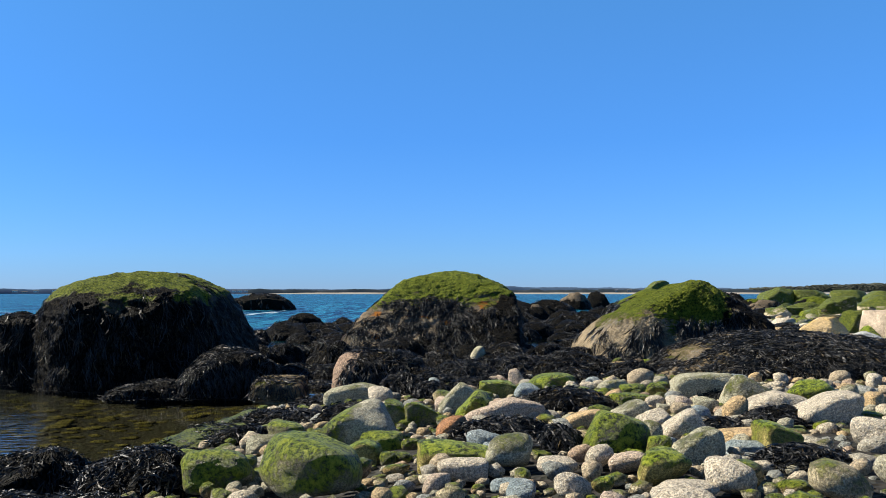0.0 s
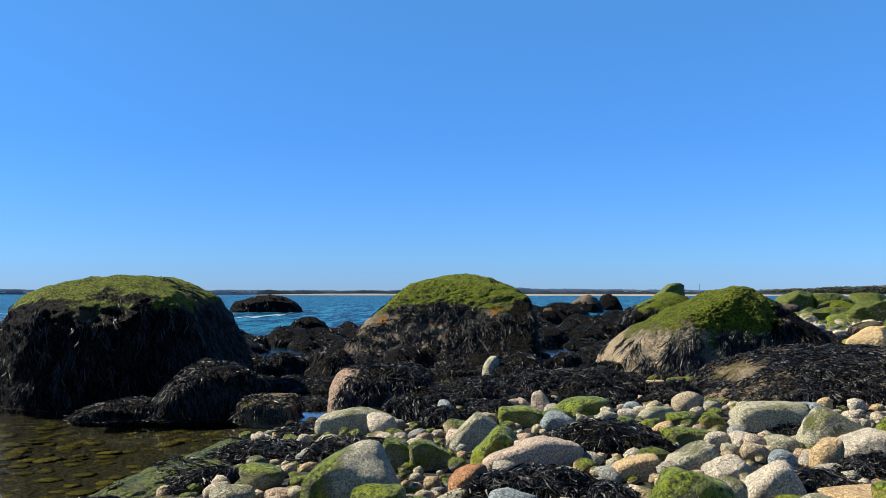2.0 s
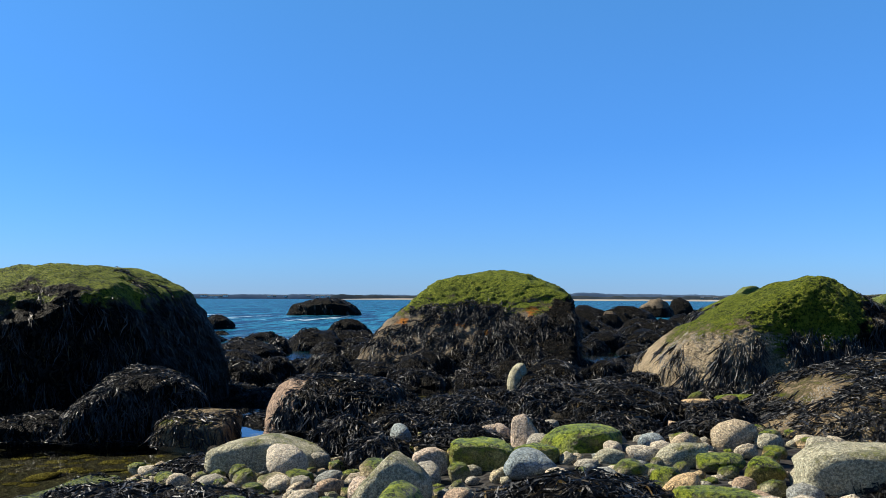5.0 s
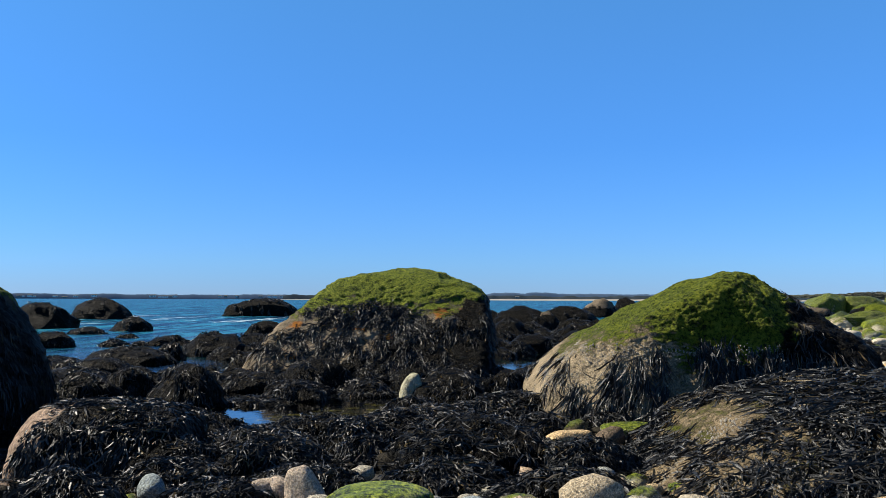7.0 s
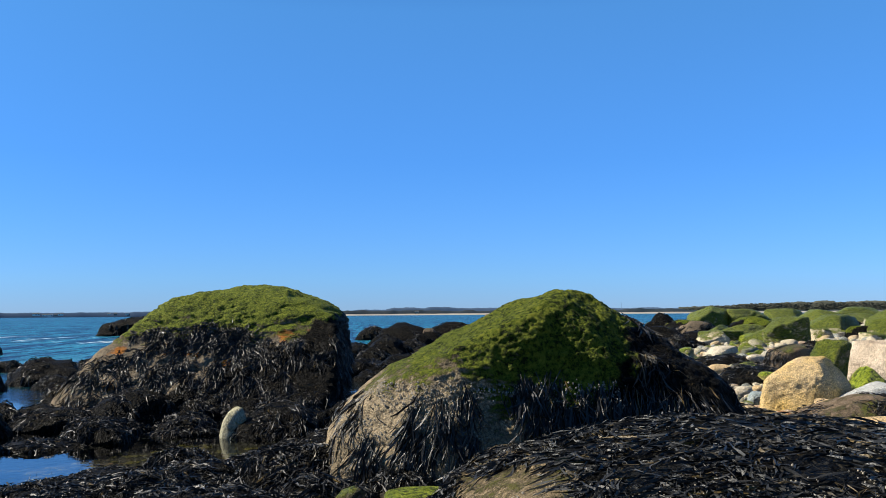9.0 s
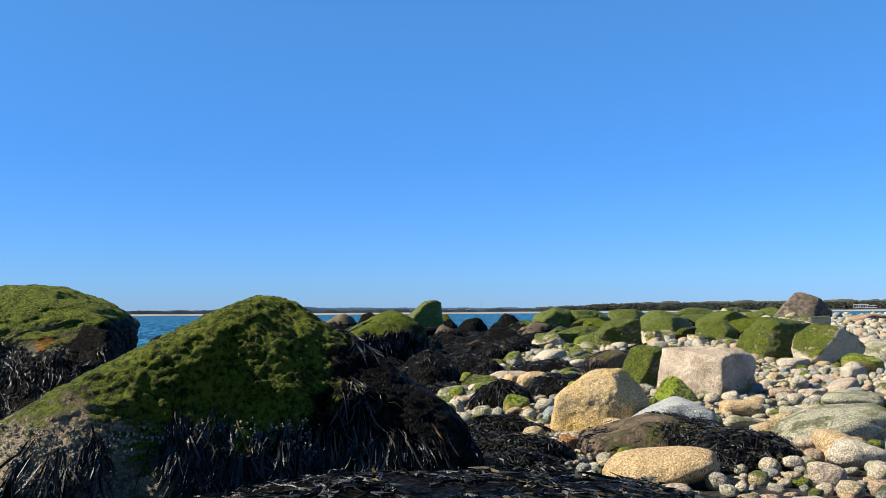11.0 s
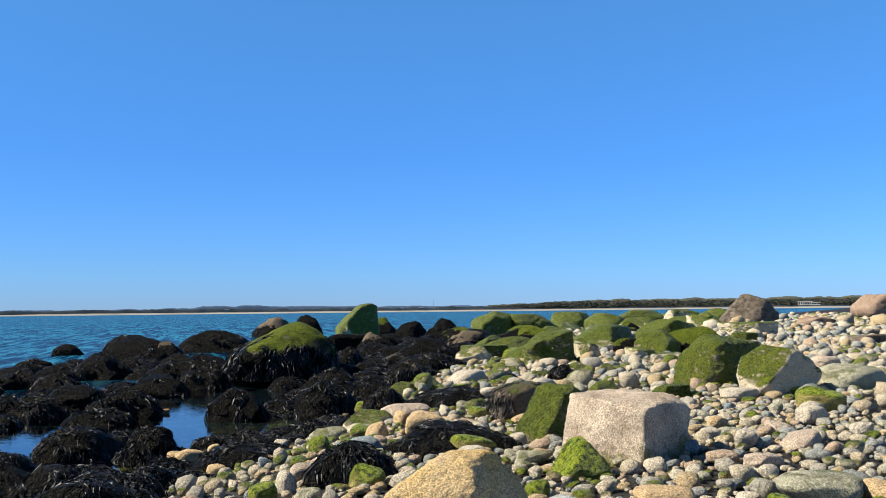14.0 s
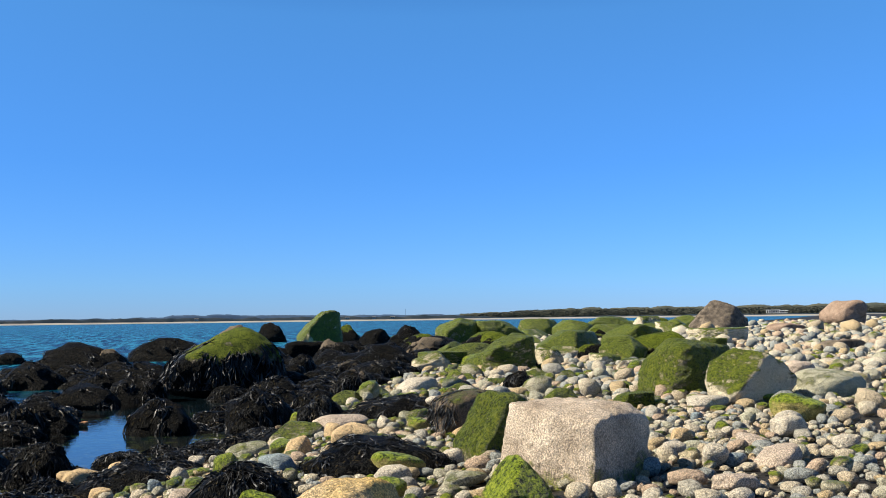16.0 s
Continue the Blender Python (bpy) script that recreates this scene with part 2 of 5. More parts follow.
def rock_material(name, a, b, green=0.0, up=0.6, weed_z=None, seed=0.0, grain=110.0, wet=0.0, orange=False, green_z=None, green_k=2.6, palette=None, weed_shade_x=(0.0, 0.0), green_x=None, fresh=1.0):
    """Granite with speckle and blotches; green: how much algae; weed_z: the height below which dark weed stains it."""
    m, n, l, bsdf = material(name)
    tc, geo = n.new("ShaderNodeTexCoord"), n.new("ShaderNodeNewGeometry")
    info = n.new("ShaderNodeObjectInfo")
    shift = n.new("ShaderNodeVectorMath")
    shift.operation = "ADD"
    vec = geo.outputs["Position"]
    l.new(vec, shift.inputs[0])
    shift.inputs[1].default_value = (seed * 7.1, seed * 3.3, seed)
    v = shift.outputs[0]
    blotch = n_noise(n, l, v, 15.0 if palette or name.startswith("cobble") else 4.0, 5)
    speck = n_noise(n, l, v, grain, 3, 0.7)
    fine = n_noise(n, l, v, grain * 2.6, 2, 0.6)
    if palette:
        rnd = geo.outputs["Random Per Island"] if palette == "island" else info.outputs["Random"]
        stone = n_ramp(n, l, rnd, [(0.0, (0.35, 0.31, 0.235)), (0.14, (0.24, 0.235, 0.205)), (0.30, (0.31, 0.255, 0.175)), (0.40, (0.16, 0.19, 0.20)),
                                   (0.50, (0.39, 0.355, 0.285)), (0.60, (0.30, 0.22, 0.11)), (0.70, (0.25, 0.25, 0.19)), (0.82, (0.12, 0.15, 0.16)), (0.90, (0.29, 0.205, 0.145))], "CONSTANT")
        stone = n_mix(n, l, 0.35, stone, n_ramp(n, l, blotch, [(0.3, a), (0.7, b)]))
    else:
        stone = n_ramp(n, l, blotch, [(0.3, a), (0.7, b)])
    if name.startswith(("cobble", "shingle")) or name in ("granite_block", "granite_green", "granite_mossy", "granite_grey"):
        stone = n_mix(n, l, 1.0, stone, (1.62, 1.58, 1.49), "MULTIPLY")       # dry stone, bleached
    stone = n_mix(n, l, 0.75, stone, n_ramp(n, l, speck, [(0.40, 0.42), (0.5, 0.98), (0.60, 1.45)]), "MULTIPLY")
    stone = n_mix(n, l, 0.75, stone, n_ramp(n, l, fine, [(0.36, 0.5), (0.5, 1.05), (0.64, 1.5)]), "MULTIPLY")
    pits = n_noise(n, l, v, min(30.0, grain * 0.3), 8, 0.72)
    stone = n_mix(n, l, 0.6, stone, n_ramp(n, l, pits, [(0.34, 0.42), (0.45, 0.95), (0.64, 1.22)]), "MULTIPLY")
    stone = n_mix(n, l, 0.30, stone, n_ramp(n, l, n_noise(n, l, v, grain * 1.7, 2, 0.5), [(0.38, (0.75, 0.85, 1.0)), (0.62, (1.25, 1.08, 0.85))]), "MULTIPLY")
    sep = n.new("ShaderNodeSeparateXYZ")
    l.new(geo.outputs["Normal"], sep.inputs[0])
    pos = n.new("ShaderNodeSeparateXYZ")
    l.new(geo.outputs["Position"], pos.inputs[0])
    colour, rough, slick = stone, 0.75, None
    height = n_math(n, l, "ADD", n_math(n, l, "MULTIPLY_ADD", speck, 0.32, n_math(n, l, "MULTIPLY", pits, 0.9)), n_math(n, l, "MULTIPLY", blotch, 0.8))
    if orange:
        of = n_ramp(n, l, n_noise(n, l, v, 2.6, 3), [(0.60, 0.0), (0.66, 1.0)])
        colour = n_mix(n, l, of, colour, (0.45, 0.16, 0.02))
    if green > 0:
        big = n_noise(n, l, v, 1.7 if not palette else 5.0, 5, 0.6)
        tuft = n_noise(n, l, v, 46.0, 5, 0.8)
        clump = n_noise(n, l, v, 9.0, 4, 0.65)
        f = n_math(n, l, "ADD", n_math(n, l, "MULTIPLY", sep.outputs[2], up), n_math(n, l, "MULTIPLY", big, 1.6))
        f = n_math(n, l, "ADD", f, n_math(n, l, "MULTIPLY_ADD", clump, 1.2, n_math(n, l, "MULTIPLY_ADD", tuft, 0.7, -0.7)))
        if palette:
            f = n_math(n, l, "ADD", f, n_math(n, l, "MULTIPLY", rnd, 0.5))
        f = n_math(n, l, "ADD", f, green - 1.75)
        if green_z is not None:
            f = n_math(n, l, "ADD", f, n_math(n, l, "MULTIPLY_ADD", pos.outputs[2], green_k, -green_k * green_z))
        if green_x:                   # algae spread lower on one side
            f = n_math(n, l, "ADD", f, n_math(n, l, "MINIMUM", n_math(n, l, "MAXIMUM", n_math(n, l, "MULTIPLY_ADD", pos.outputs[0], green_x[0], -green_x[0] * green_x[1]), 0.0), 1.0))
        f = n_ramp(n, l, f, [(0.0, 0.0), (0.35, 1.0)])
        # tuft shading is deepened in the algae colour: hollows near black, tips pale
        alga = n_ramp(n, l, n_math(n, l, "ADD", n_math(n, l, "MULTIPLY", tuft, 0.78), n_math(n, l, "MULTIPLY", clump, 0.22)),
                      [(0.42, GREEN_HOLLOW), (0.495, tuple(c * fresh for c in GREEN_B)), (0.58, tuple(c * fresh for c in OLIVE))])
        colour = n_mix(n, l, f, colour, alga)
        slick = f
        height = n_math(n, l, "ADD", height, n_math(n, l, "MULTIPLY", n_math(n, l, "MULTIPLY", n_math(n, l, "ADD", tuft, n_math(n, l, "MULTIPLY", clump, 0.7)), f), 1.3))
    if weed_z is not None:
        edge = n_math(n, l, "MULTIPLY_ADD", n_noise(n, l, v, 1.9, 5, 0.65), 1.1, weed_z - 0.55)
        edge = n_math(n, l, "ADD", edge, n_math(n, l, "MULTIPLY_ADD", pos.outputs[0], weed_shade_x[0], -weed_shade_x[0] * weed_shade_x[1]))       # weed climbs higher on one side; on two boulders it paints shade too
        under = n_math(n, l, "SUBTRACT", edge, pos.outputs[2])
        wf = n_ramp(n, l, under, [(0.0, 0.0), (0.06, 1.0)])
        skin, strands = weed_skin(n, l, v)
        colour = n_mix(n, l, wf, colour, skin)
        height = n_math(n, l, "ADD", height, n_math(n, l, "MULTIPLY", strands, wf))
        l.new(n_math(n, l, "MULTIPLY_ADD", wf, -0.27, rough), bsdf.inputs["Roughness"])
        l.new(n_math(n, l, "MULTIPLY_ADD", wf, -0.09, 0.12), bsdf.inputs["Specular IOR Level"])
    elif slick is not None:
        l.new(n_math(n, l, "MULTIPLY_ADD", slick, -0.30, rough), bsdf.inputs["Roughness"])
        l.new(n_math(n, l, "MULTIPLY_ADD", slick, 0.18, 0.12), bsdf.inputs["Specular IOR Level"])
    else:
        bsdf.inputs["Roughness"].default_value = rough - 0.35 * wet
    l.new(colour, bsdf.inputs["Base Color"])
    if weed_z is None and slick is None:
        bsdf.inputs["Specular IOR Level"].default_value = 0.12
    l.new(n_bump(n, l, height, 1.0, 0.03), bsdf.inputs["Normal"])
    return m


def weed_material():
    m, n, l, bsdf = material("rockweed")
    geo = n.new("ShaderNodeNewGeometry")
    # bluish grey fronds hold the wet sheen in their base colour
    col = n_ramp(n, l, geo.outputs["Random Per Island"], [(0.0, (0.004, 0.004, 0.004)), (0.5, (0.018, 0.0185, 0.0185)), (0.93, (0.060, 0.062, 0.062)), (1.0, (0.10, 0.066, 0.018))])
    l.new(col, bsdf.inputs["Base Color"])
    bsdf.inputs["Roughness"].default_value = 0.36
    bsdf.inputs["Specular IOR Level"].default_value = 0.20
    l.new(n_bump(n, l, n_noise(n, l, geo.outputs["Position"], 160, 3), 0.5, 0.004), bsdf.inputs["Normal"])
    return m


WEED = weed_material()
WEED_BED = rock_material("weed_bed", (0.012, 0.011, 0.008), (0.02, 0.017, 0.010), 0.0, 0, 9.0, 13.0, 40)
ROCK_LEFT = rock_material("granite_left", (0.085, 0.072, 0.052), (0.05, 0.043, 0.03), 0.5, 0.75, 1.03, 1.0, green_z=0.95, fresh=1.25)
# the weed black on the right of these two is partly painted shade
ROCK_MID = rock_material("granite_middle", (0.22, 0.175, 0.115), (0.15, 0.12, 0.08), 0.60, 0.75, 0.46, 2.0, orange=True, green_z=0.92, weed_shade_x=(0.42, -0.35), fresh=1.25)
ROCK_RIGHT = rock_material("granite_barnacled", (0.33, 0.265, 0.17), (0.20, 0.16, 0.10), 0.55, 0.6, 0.20, 3.0, green_z=0.80, weed_shade_x=(0.70, 1.9), green_x=(1.6, 2.0), fresh=1.1)
ROCK_TAN = rock_material("granite_weed_tan", (0.25, 0.195, 0.115), (0.15, 0.115, 0.07), 0.25, 0.4, 0.42, 4.0, weed_shade_x=(1.0, 2.1))
ROCK_PINK = rock_material("granite_pink", (0.20, 0.135, 0.095), (0.34, 0.25, 0.18), 0.12, -0.5, None, 5.0, 55)
ROCK_BLOCK = rock_material("granite_block", (0.20, 0.162, 0.124), (0.42, 0.358, 0.288), 0.66, 0.0, None, 5.5, 110, green_z=0.46, green_k=-3.0, fresh=2.0)
ROCK_YELLOW = rock_material("granite_yellow", (0.60, 0.40, 0.12), (0.56, 0.43, 0.25), 0.14, 0.3, None, 6.0)
ROCK_GREY = rock_material("granite_grey", (0.22, 0.24, 0.25), (0.32, 0.33, 0.33), 0.0, 0, None, 7.0, 90)
ROCK_PINK_WEEDY = rock_material("granite_pink_weedy", (0.20, 0.135, 0.095), (0.34, 0.25, 0.18), 0.12, -0.5, 0.2, 5.0, 55, weed_shade_x=(4.0, -0.95))
ROCK_BROWN = rock_material("granite_brown", (0.13, 0.10, 0.072), (0.21, 0.155, 0.10), 0.3, 0.5, None, 8.0)
ROCK_DARK = rock_material("granite_dark", (0.055, 0.046, 0.037), (0.23, 0.185, 0.135), 0.22, 0.3, None, 8.5)
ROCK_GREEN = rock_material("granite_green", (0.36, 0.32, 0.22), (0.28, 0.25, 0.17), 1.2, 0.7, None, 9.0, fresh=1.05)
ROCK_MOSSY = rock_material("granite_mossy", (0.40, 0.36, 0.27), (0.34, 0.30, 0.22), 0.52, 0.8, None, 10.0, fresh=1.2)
ROCK_WEEDY = rock_material("granite_weedy", (0.26, 0.21, 0.15), (0.2, 0.16, 0.11), 0.1, 0.4, 2.2, 11.0)
ROCK_WEEDY_GREEN = rock_material("granite_weedy_green", (0.26, 0.23, 0.16), (0.2, 0.16, 0.11), 0.85, 0.6, 0.74, 12.0)
ROCK_WEEDY_BARE = rock_material("granite_half_bare", (0.16, 0.125, 0.085), (0.10, 0.08, 0.055), 0.15, 0.4, 0.56, 14.0)
COBBLE = rock_material("cobble_stone", (0.30, 0.27, 0.22), (0.20, 0.185, 0.15), 0.0, 0, None, 0.0, 105, palette="object")
SHINGLE = rock_material("shingle_stone", (0.30, 0.27, 0.22), (0.20, 0.185, 0.15), 0.0, 0, None, 0.0, 105, palette="island")
STONE_KINDS = {
    "g": (rock_material("cobble_green", (0.30, 0.28, 0.18), (0.22, 0.20, 0.14), 1.0, 0.5, None, 21.0, fresh=2.1), "cobble coated with bright green algae among grey stones"),
    "y": (rock_material("cobble_yellow_green", (0.31, 0.27, 0.10), (0.22, 0.19, 0.07), 0.85, 0.6, None, 22.0, fresh=2.5), "yellowish cobble with green algae on its top"),
    "v": (rock_material("cobble_grey_green", (0.31, 0.30, 0.22), (0.22, 0.22, 0.17), 0.42, 0.35, None, 23.0, fresh=1.5), "grey granite cobble with a little green algae"),
    "w": (rock_material("cobble_pale", (0.40, 0.36, 0.29), (0.28, 0.26, 0.22), 0.0, 0, None, 24.0, 110), "pale grey granite cobble, dry and rounded"),
    "t": (rock_material("cobble_tan", (0.40, 0.30, 0.18), (0.31, 0.23, 0.13), 0.0, 0, None, 25.0, 110), "tan granite cobble, dry and rounded"),
    "p": (rock_material("cobble_pink", (0.36, 0.295, 0.24), (0.29, 0.245, 0.20), 0.0, 0, None, 26.0, 110), "pinkish granite cobble, dry and rounded"),
    "r": (rock_material("cobble_rust", (0.29, 0.15, 0.07), (0.22, 0.12, 0.07), 0.0, 0, None, 27.0, 110), "reddish brown cobble, dry and rounded"),
    "b": (rock_material("cobble_blue", (0.14, 0.18, 0.20), (0.20, 0.23, 0.24), 0.0, 0, None, 28.0, 110), "blue-grey cobble, smooth and flat"),
}
COBBLE_FLANK = rock_material("cobble_green_flank", (0.30, 0.29, 0.23), (0.21, 0.21, 0.17), 0.20, 0.35, None, 29.0, green_x=(-5.0, -0.45), fresh=2.1)
POOL_STONE = rock_material("pool_stone", (0.20, 0.175, 0.06), (0.075, 0.07, 0.025), 0.0, 0, None, 0.0, 60)
WEED_STONE = rock_material("wet_dark_stone", (0.030, 0.025, 0.016), (0.014, 0.012, 0.008), 0.0, 0, None, 0.0, 60)
SHINGLE_GREEN = rock_material("shingle_algae", (0.30, 0.27, 0.14), (0.22, 0.19, 0.10), 0.40, 0.55, None, 0.0, 105, palette="island", fresh=1.7)


def ground_material():
    m, n, l, bsdf = material("shingle_bed")
    geo = n.new("ShaderNodeNewGeometry")
    v = geo.outputs["Position"]
    vor = n.new("ShaderNodeTexVoronoi")
    vor.inputs["Scale"].default_value = 22
    l.new(v, vor.inputs["Vector"])
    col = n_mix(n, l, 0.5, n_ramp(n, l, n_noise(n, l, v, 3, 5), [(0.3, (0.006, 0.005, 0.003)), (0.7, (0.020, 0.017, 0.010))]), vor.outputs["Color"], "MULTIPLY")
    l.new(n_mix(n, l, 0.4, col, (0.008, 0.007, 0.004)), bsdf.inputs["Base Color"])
    bsdf.inputs["Roughness"].default_value = 0.8
    l.new(n_bump(n, l, vor.outputs["Distance"], 0.8, 0.03), bsdf.inputs["Normal"])
    return m


def sea_material():
    m, n, l, bsdf = material("sea_water")
    geo = n.new("ShaderNodeNewGeometry")
    v = geo.outputs["Position"]
    sep = n.new("ShaderNodeSeparateXYZ")
    l.new(v, sep.inputs[0])
    # clear in the pools, deep blue-green offshore
    off = n_math(n, l, "SUBTRACT", n_math(n, l, "MULTIPLY", sep.outputs[1], 1.0), n_math(n, l, "MULTIPLY", sep.outputs[0], 0.9))
    deep = n_ramp(n, l, n_math(n, l, "MULTIPLY_ADD", off, 1 / 40.0, -21 / 40.0), [(0.0, 0.0), (0.4, 1.0)])
    flat = n.new("ShaderNodeMapping")
    flat.inputs["Rotation"].default_value, flat.inputs["Scale"].default_value = (0, 0, radians(12)), (0.35, 1.0, 1.0)
    l.new(v, flat.inputs["Vector"])
    swell = n_noise(n, l, flat.outputs[0], 0.35, 5, 0.65)
    chop = n_noise(n, l, flat.outputs[0], 1.8, 5, 0.65)
    ripple = n_noise(n, l, v, 9.0, 3, 0.6)
    h = n_math(n, l, "ADD", n_math(n, l, "MULTIPLY", swell, 2.4), n_math(n, l, "MULTIPLY", chop, 0.8))
    h = n_math(n, l, "MULTIPLY", h, n_math(n, l, "MULTIPLY_ADD", deep, 0.992, 0.008))
    h = n_math(n, l, "ADD", h, n_math(n, l, "MULTIPLY", ripple, n_ramp(n, l, n_math(n, l, "MULTIPLY_ADD", off, 1 / 20.0, -5 / 20.0), [(0.30, 0.004), (0.55, 0.009)])))
    breeze = n_ramp(n, l, n_math(n, l, "MULTIPLY_ADD", sep.outputs[0], -1 / 3.0, -2.2 / 3.0), [(0.15, 0.0), (0.5, 0.10)])       # ripples where the pool lies open
    gust = n.new("ShaderNodeMapping")
    gust.inputs["Scale"].default_value = (3.0, 9.0, 1.0)
    l.new(v, gust.inputs["Vector"])
    h = n_math(n, l, "ADD", h, n_math(n, l, "MULTIPLY", n_noise(n, l, gust.outputs[0], 1.0, 3, 0.6), breeze))
    layers = []
    for turn, across, along, scale in ((8, 5.5, 0.55, 0.45), (-10, 1.6, 0.18, 0.45)):       # seen low, waves show as short level dashes; their glints are put in colour
        wide = n.new("ShaderNodeMapping")
        wide.inputs["Rotation"].default_value, wide.inputs["Scale"].default_value = (0, 0, radians(turn)), (across, along, 1.0)
        l.new(v, wide.inputs["Vector"])
        layers.append(n_noise(n, l, wide.outputs[0], scale, 8, 0.7))
    facet = n_math(n, l, "ADD", n_math(n, l, "MULTIPLY", layers[0], 0.6), n_math(n, l, "MULTIPLY", layers[1], 0.4))
    # light and dark wave facets painted as colour, not reflected
    col = n_ramp(n, l, facet, [(0.455, (0.000, 0.005, 0.020)), (0.494, (0.001, 0.034, 0.074)), (0.535, (0.016, 0.140, 0.205))])
    # foam where the swell breaks among the outer rocks, and a few whitecaps
    gone = n.new("ShaderNodeVectorMath")
    gone.operation = "DISTANCE"
    l.new(v, gone.inputs[0])
    gone.inputs[1].default_value = (-19.0, 46.0, 0.0)
    surf = n_ramp(n, l, n_math(n, l, "DIVIDE", gone.outputs["Value"], 24.0), [(0.3, 0.15), (0.9, 0.0)])
    crest = n_ramp(n, l, n_math(n, l, "ADD", n_math(n, l, "MULTIPLY_ADD", layers[0], 0.45, n_math(n, l, "MULTIPLY", n_noise(n, l, wide.outputs[0], 0.30, 7, 0.7), 0.55)), surf), [(0.685, 0.0), (0.735, 0.85)])
    l.new(n_mix(n, l, crest, col, (0.55, 0.60, 0.62)), bsdf.inputs["Base Color"])
    bsdf.inputs["Roughness"].default_value, bsdf.inputs["Specular IOR Level"].default_value, bsdf.inputs["IOR"].default_value = 0.25, 0.07, 1.333
    wave = n_bump(n, l, h, 1.0, 0.25)
    l.new(wave, bsdf.inputs["Normal"])
    clear = n.new("ShaderNodeBsdfPrincipled")
    # farther pools: blue of the reflected sky is put into the tint
    l.new(n_ramp(n, l, n_math(n, l, "MULTIPLY_ADD", off, 1 / 20.0, -5 / 20.0), [(0.30, (0.17, 0.18, 0.075)), (0.52, (0.008, 0.045, 0.10))]), clear.inputs["Base Color"])
    clear.inputs["Transmission Weight"].default_value, clear.inputs["Roughness"].default_value, clear.inputs["IOR"].default_value = 1.0, 0.01, 1.36
    l.new(wave, clear.inputs["Normal"])
    both = n.new("ShaderNodeMixShader")
    l.new(deep, both.inputs[0])
    l.new(clear.outputs[0], both.inputs[1])
    l.new(bsdf.outputs[0], both.inputs[2])
    l.new(both.outputs[0], n["Material Output"].inputs["Surface"])
    return m


def plain(name, a, b, scale, rough=0.85):
    m, n, l, bsdf = material(name)
    geo = n.new("ShaderNodeNewGeometry")
    f = n_noise(n, l, geo.outputs["Position"], scale, 5, 0.6)
    l.new(n_ramp(n, l, f, [(0.32, a), (0.68, b)]), bsdf.inputs["Base Color"])
    bsdf.inputs["Roughness"].default_value, bsdf.inputs["Specular IOR Level"].default_value = rough, 0.0 if rough > 0.8 else 0.4
    return m


SAND = plain("far_sand", (0.22, 0.20, 0.175), (0.33, 0.305, 0.27), 0.02)
# distance haze is mixed into the next three base colours
HAZY_SCRUB = plain("far_scrub_hazy", (0.020, 0.032, 0.044), (0.042, 0.052, 0.060), 0.05)
HAZY_HILL = plain("far_hill_hazy", (0.048, 0.080, 0.135), (0.075, 0.110, 0.165), 0.01)
HAZY_PINE = plain("far_pine_hazy", (0.055, 0.062, 0.052), (0.095, 0.094, 0.068), 0.05)
WHITE = plain("white_paint", (0.75, 0.75, 0.73), (0.8, 0.8, 0.78), 1.0, 0.6)
PANE = plain("dark_glass", (0.02, 0.025, 0.03), (0.03, 0.035, 0.04), 1.0, 0.15)


# ---- ground, sea and far shore ----
def spread(near, far, fine, count):
    t = np.linspace(0, 1, count)
    return near + fine * count * t + (far - near - fine * count) * t ** 6


def sheet(name, xs, ys, z, mat):
    X, Y = np.meshgrid(xs, ys)
    V = np.stack([X.ravel(), Y.ravel(), z(X.ravel(), Y.ravel())], 1)
    idx = np.arange(X.size).reshape(X.shape)
    F = np.stack([idx[:-1, :-1], idx[:-1, 1:], idx[1:, 1:], idx[1:, :-1]], -1).reshape(-1, 4)
    return new(name, make_mesh(name, V, F, mat))


XS = np.concatenate([-spread(0, 4000, 0.16, 90)[:0:-1], spread(0, 4000, 0.16, 90)])
YS = np.concatenate([-spread(0, 4000, 0.4, 20)[:0:-1], spread(0, 4000, 0.16, 150)])


def bed_z(x, y):
    p = np.stack([x, y, np.zeros_like(x)], 1)
    near = np.exp(-(x ** 2 + y ** 2) / 60.0 ** 2)
    return ground_z(x, y) + near * (0.10 * fbm(p * 1.1, 4, 4))


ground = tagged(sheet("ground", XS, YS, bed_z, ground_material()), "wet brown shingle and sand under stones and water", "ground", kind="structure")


def sea_z(x, y):
    off = np.clip((y - 0.9 * x - 20) / 25, 0, 1)
    p = np.stack([x * 0.5, y * 0.9, np.zeros_like(x)], 1)
    return 0.0 + off * 0.10 * fbm(p, 21, 3) * np.exp(-np.hypot(x, y) / 400)


sea = tagged(sheet("water", XS, YS, sea_z, sea_material()), "blue-green sea with small chop, clear in the pools between rocks", "sea", kind="structure")
sea.visible_shadow = False


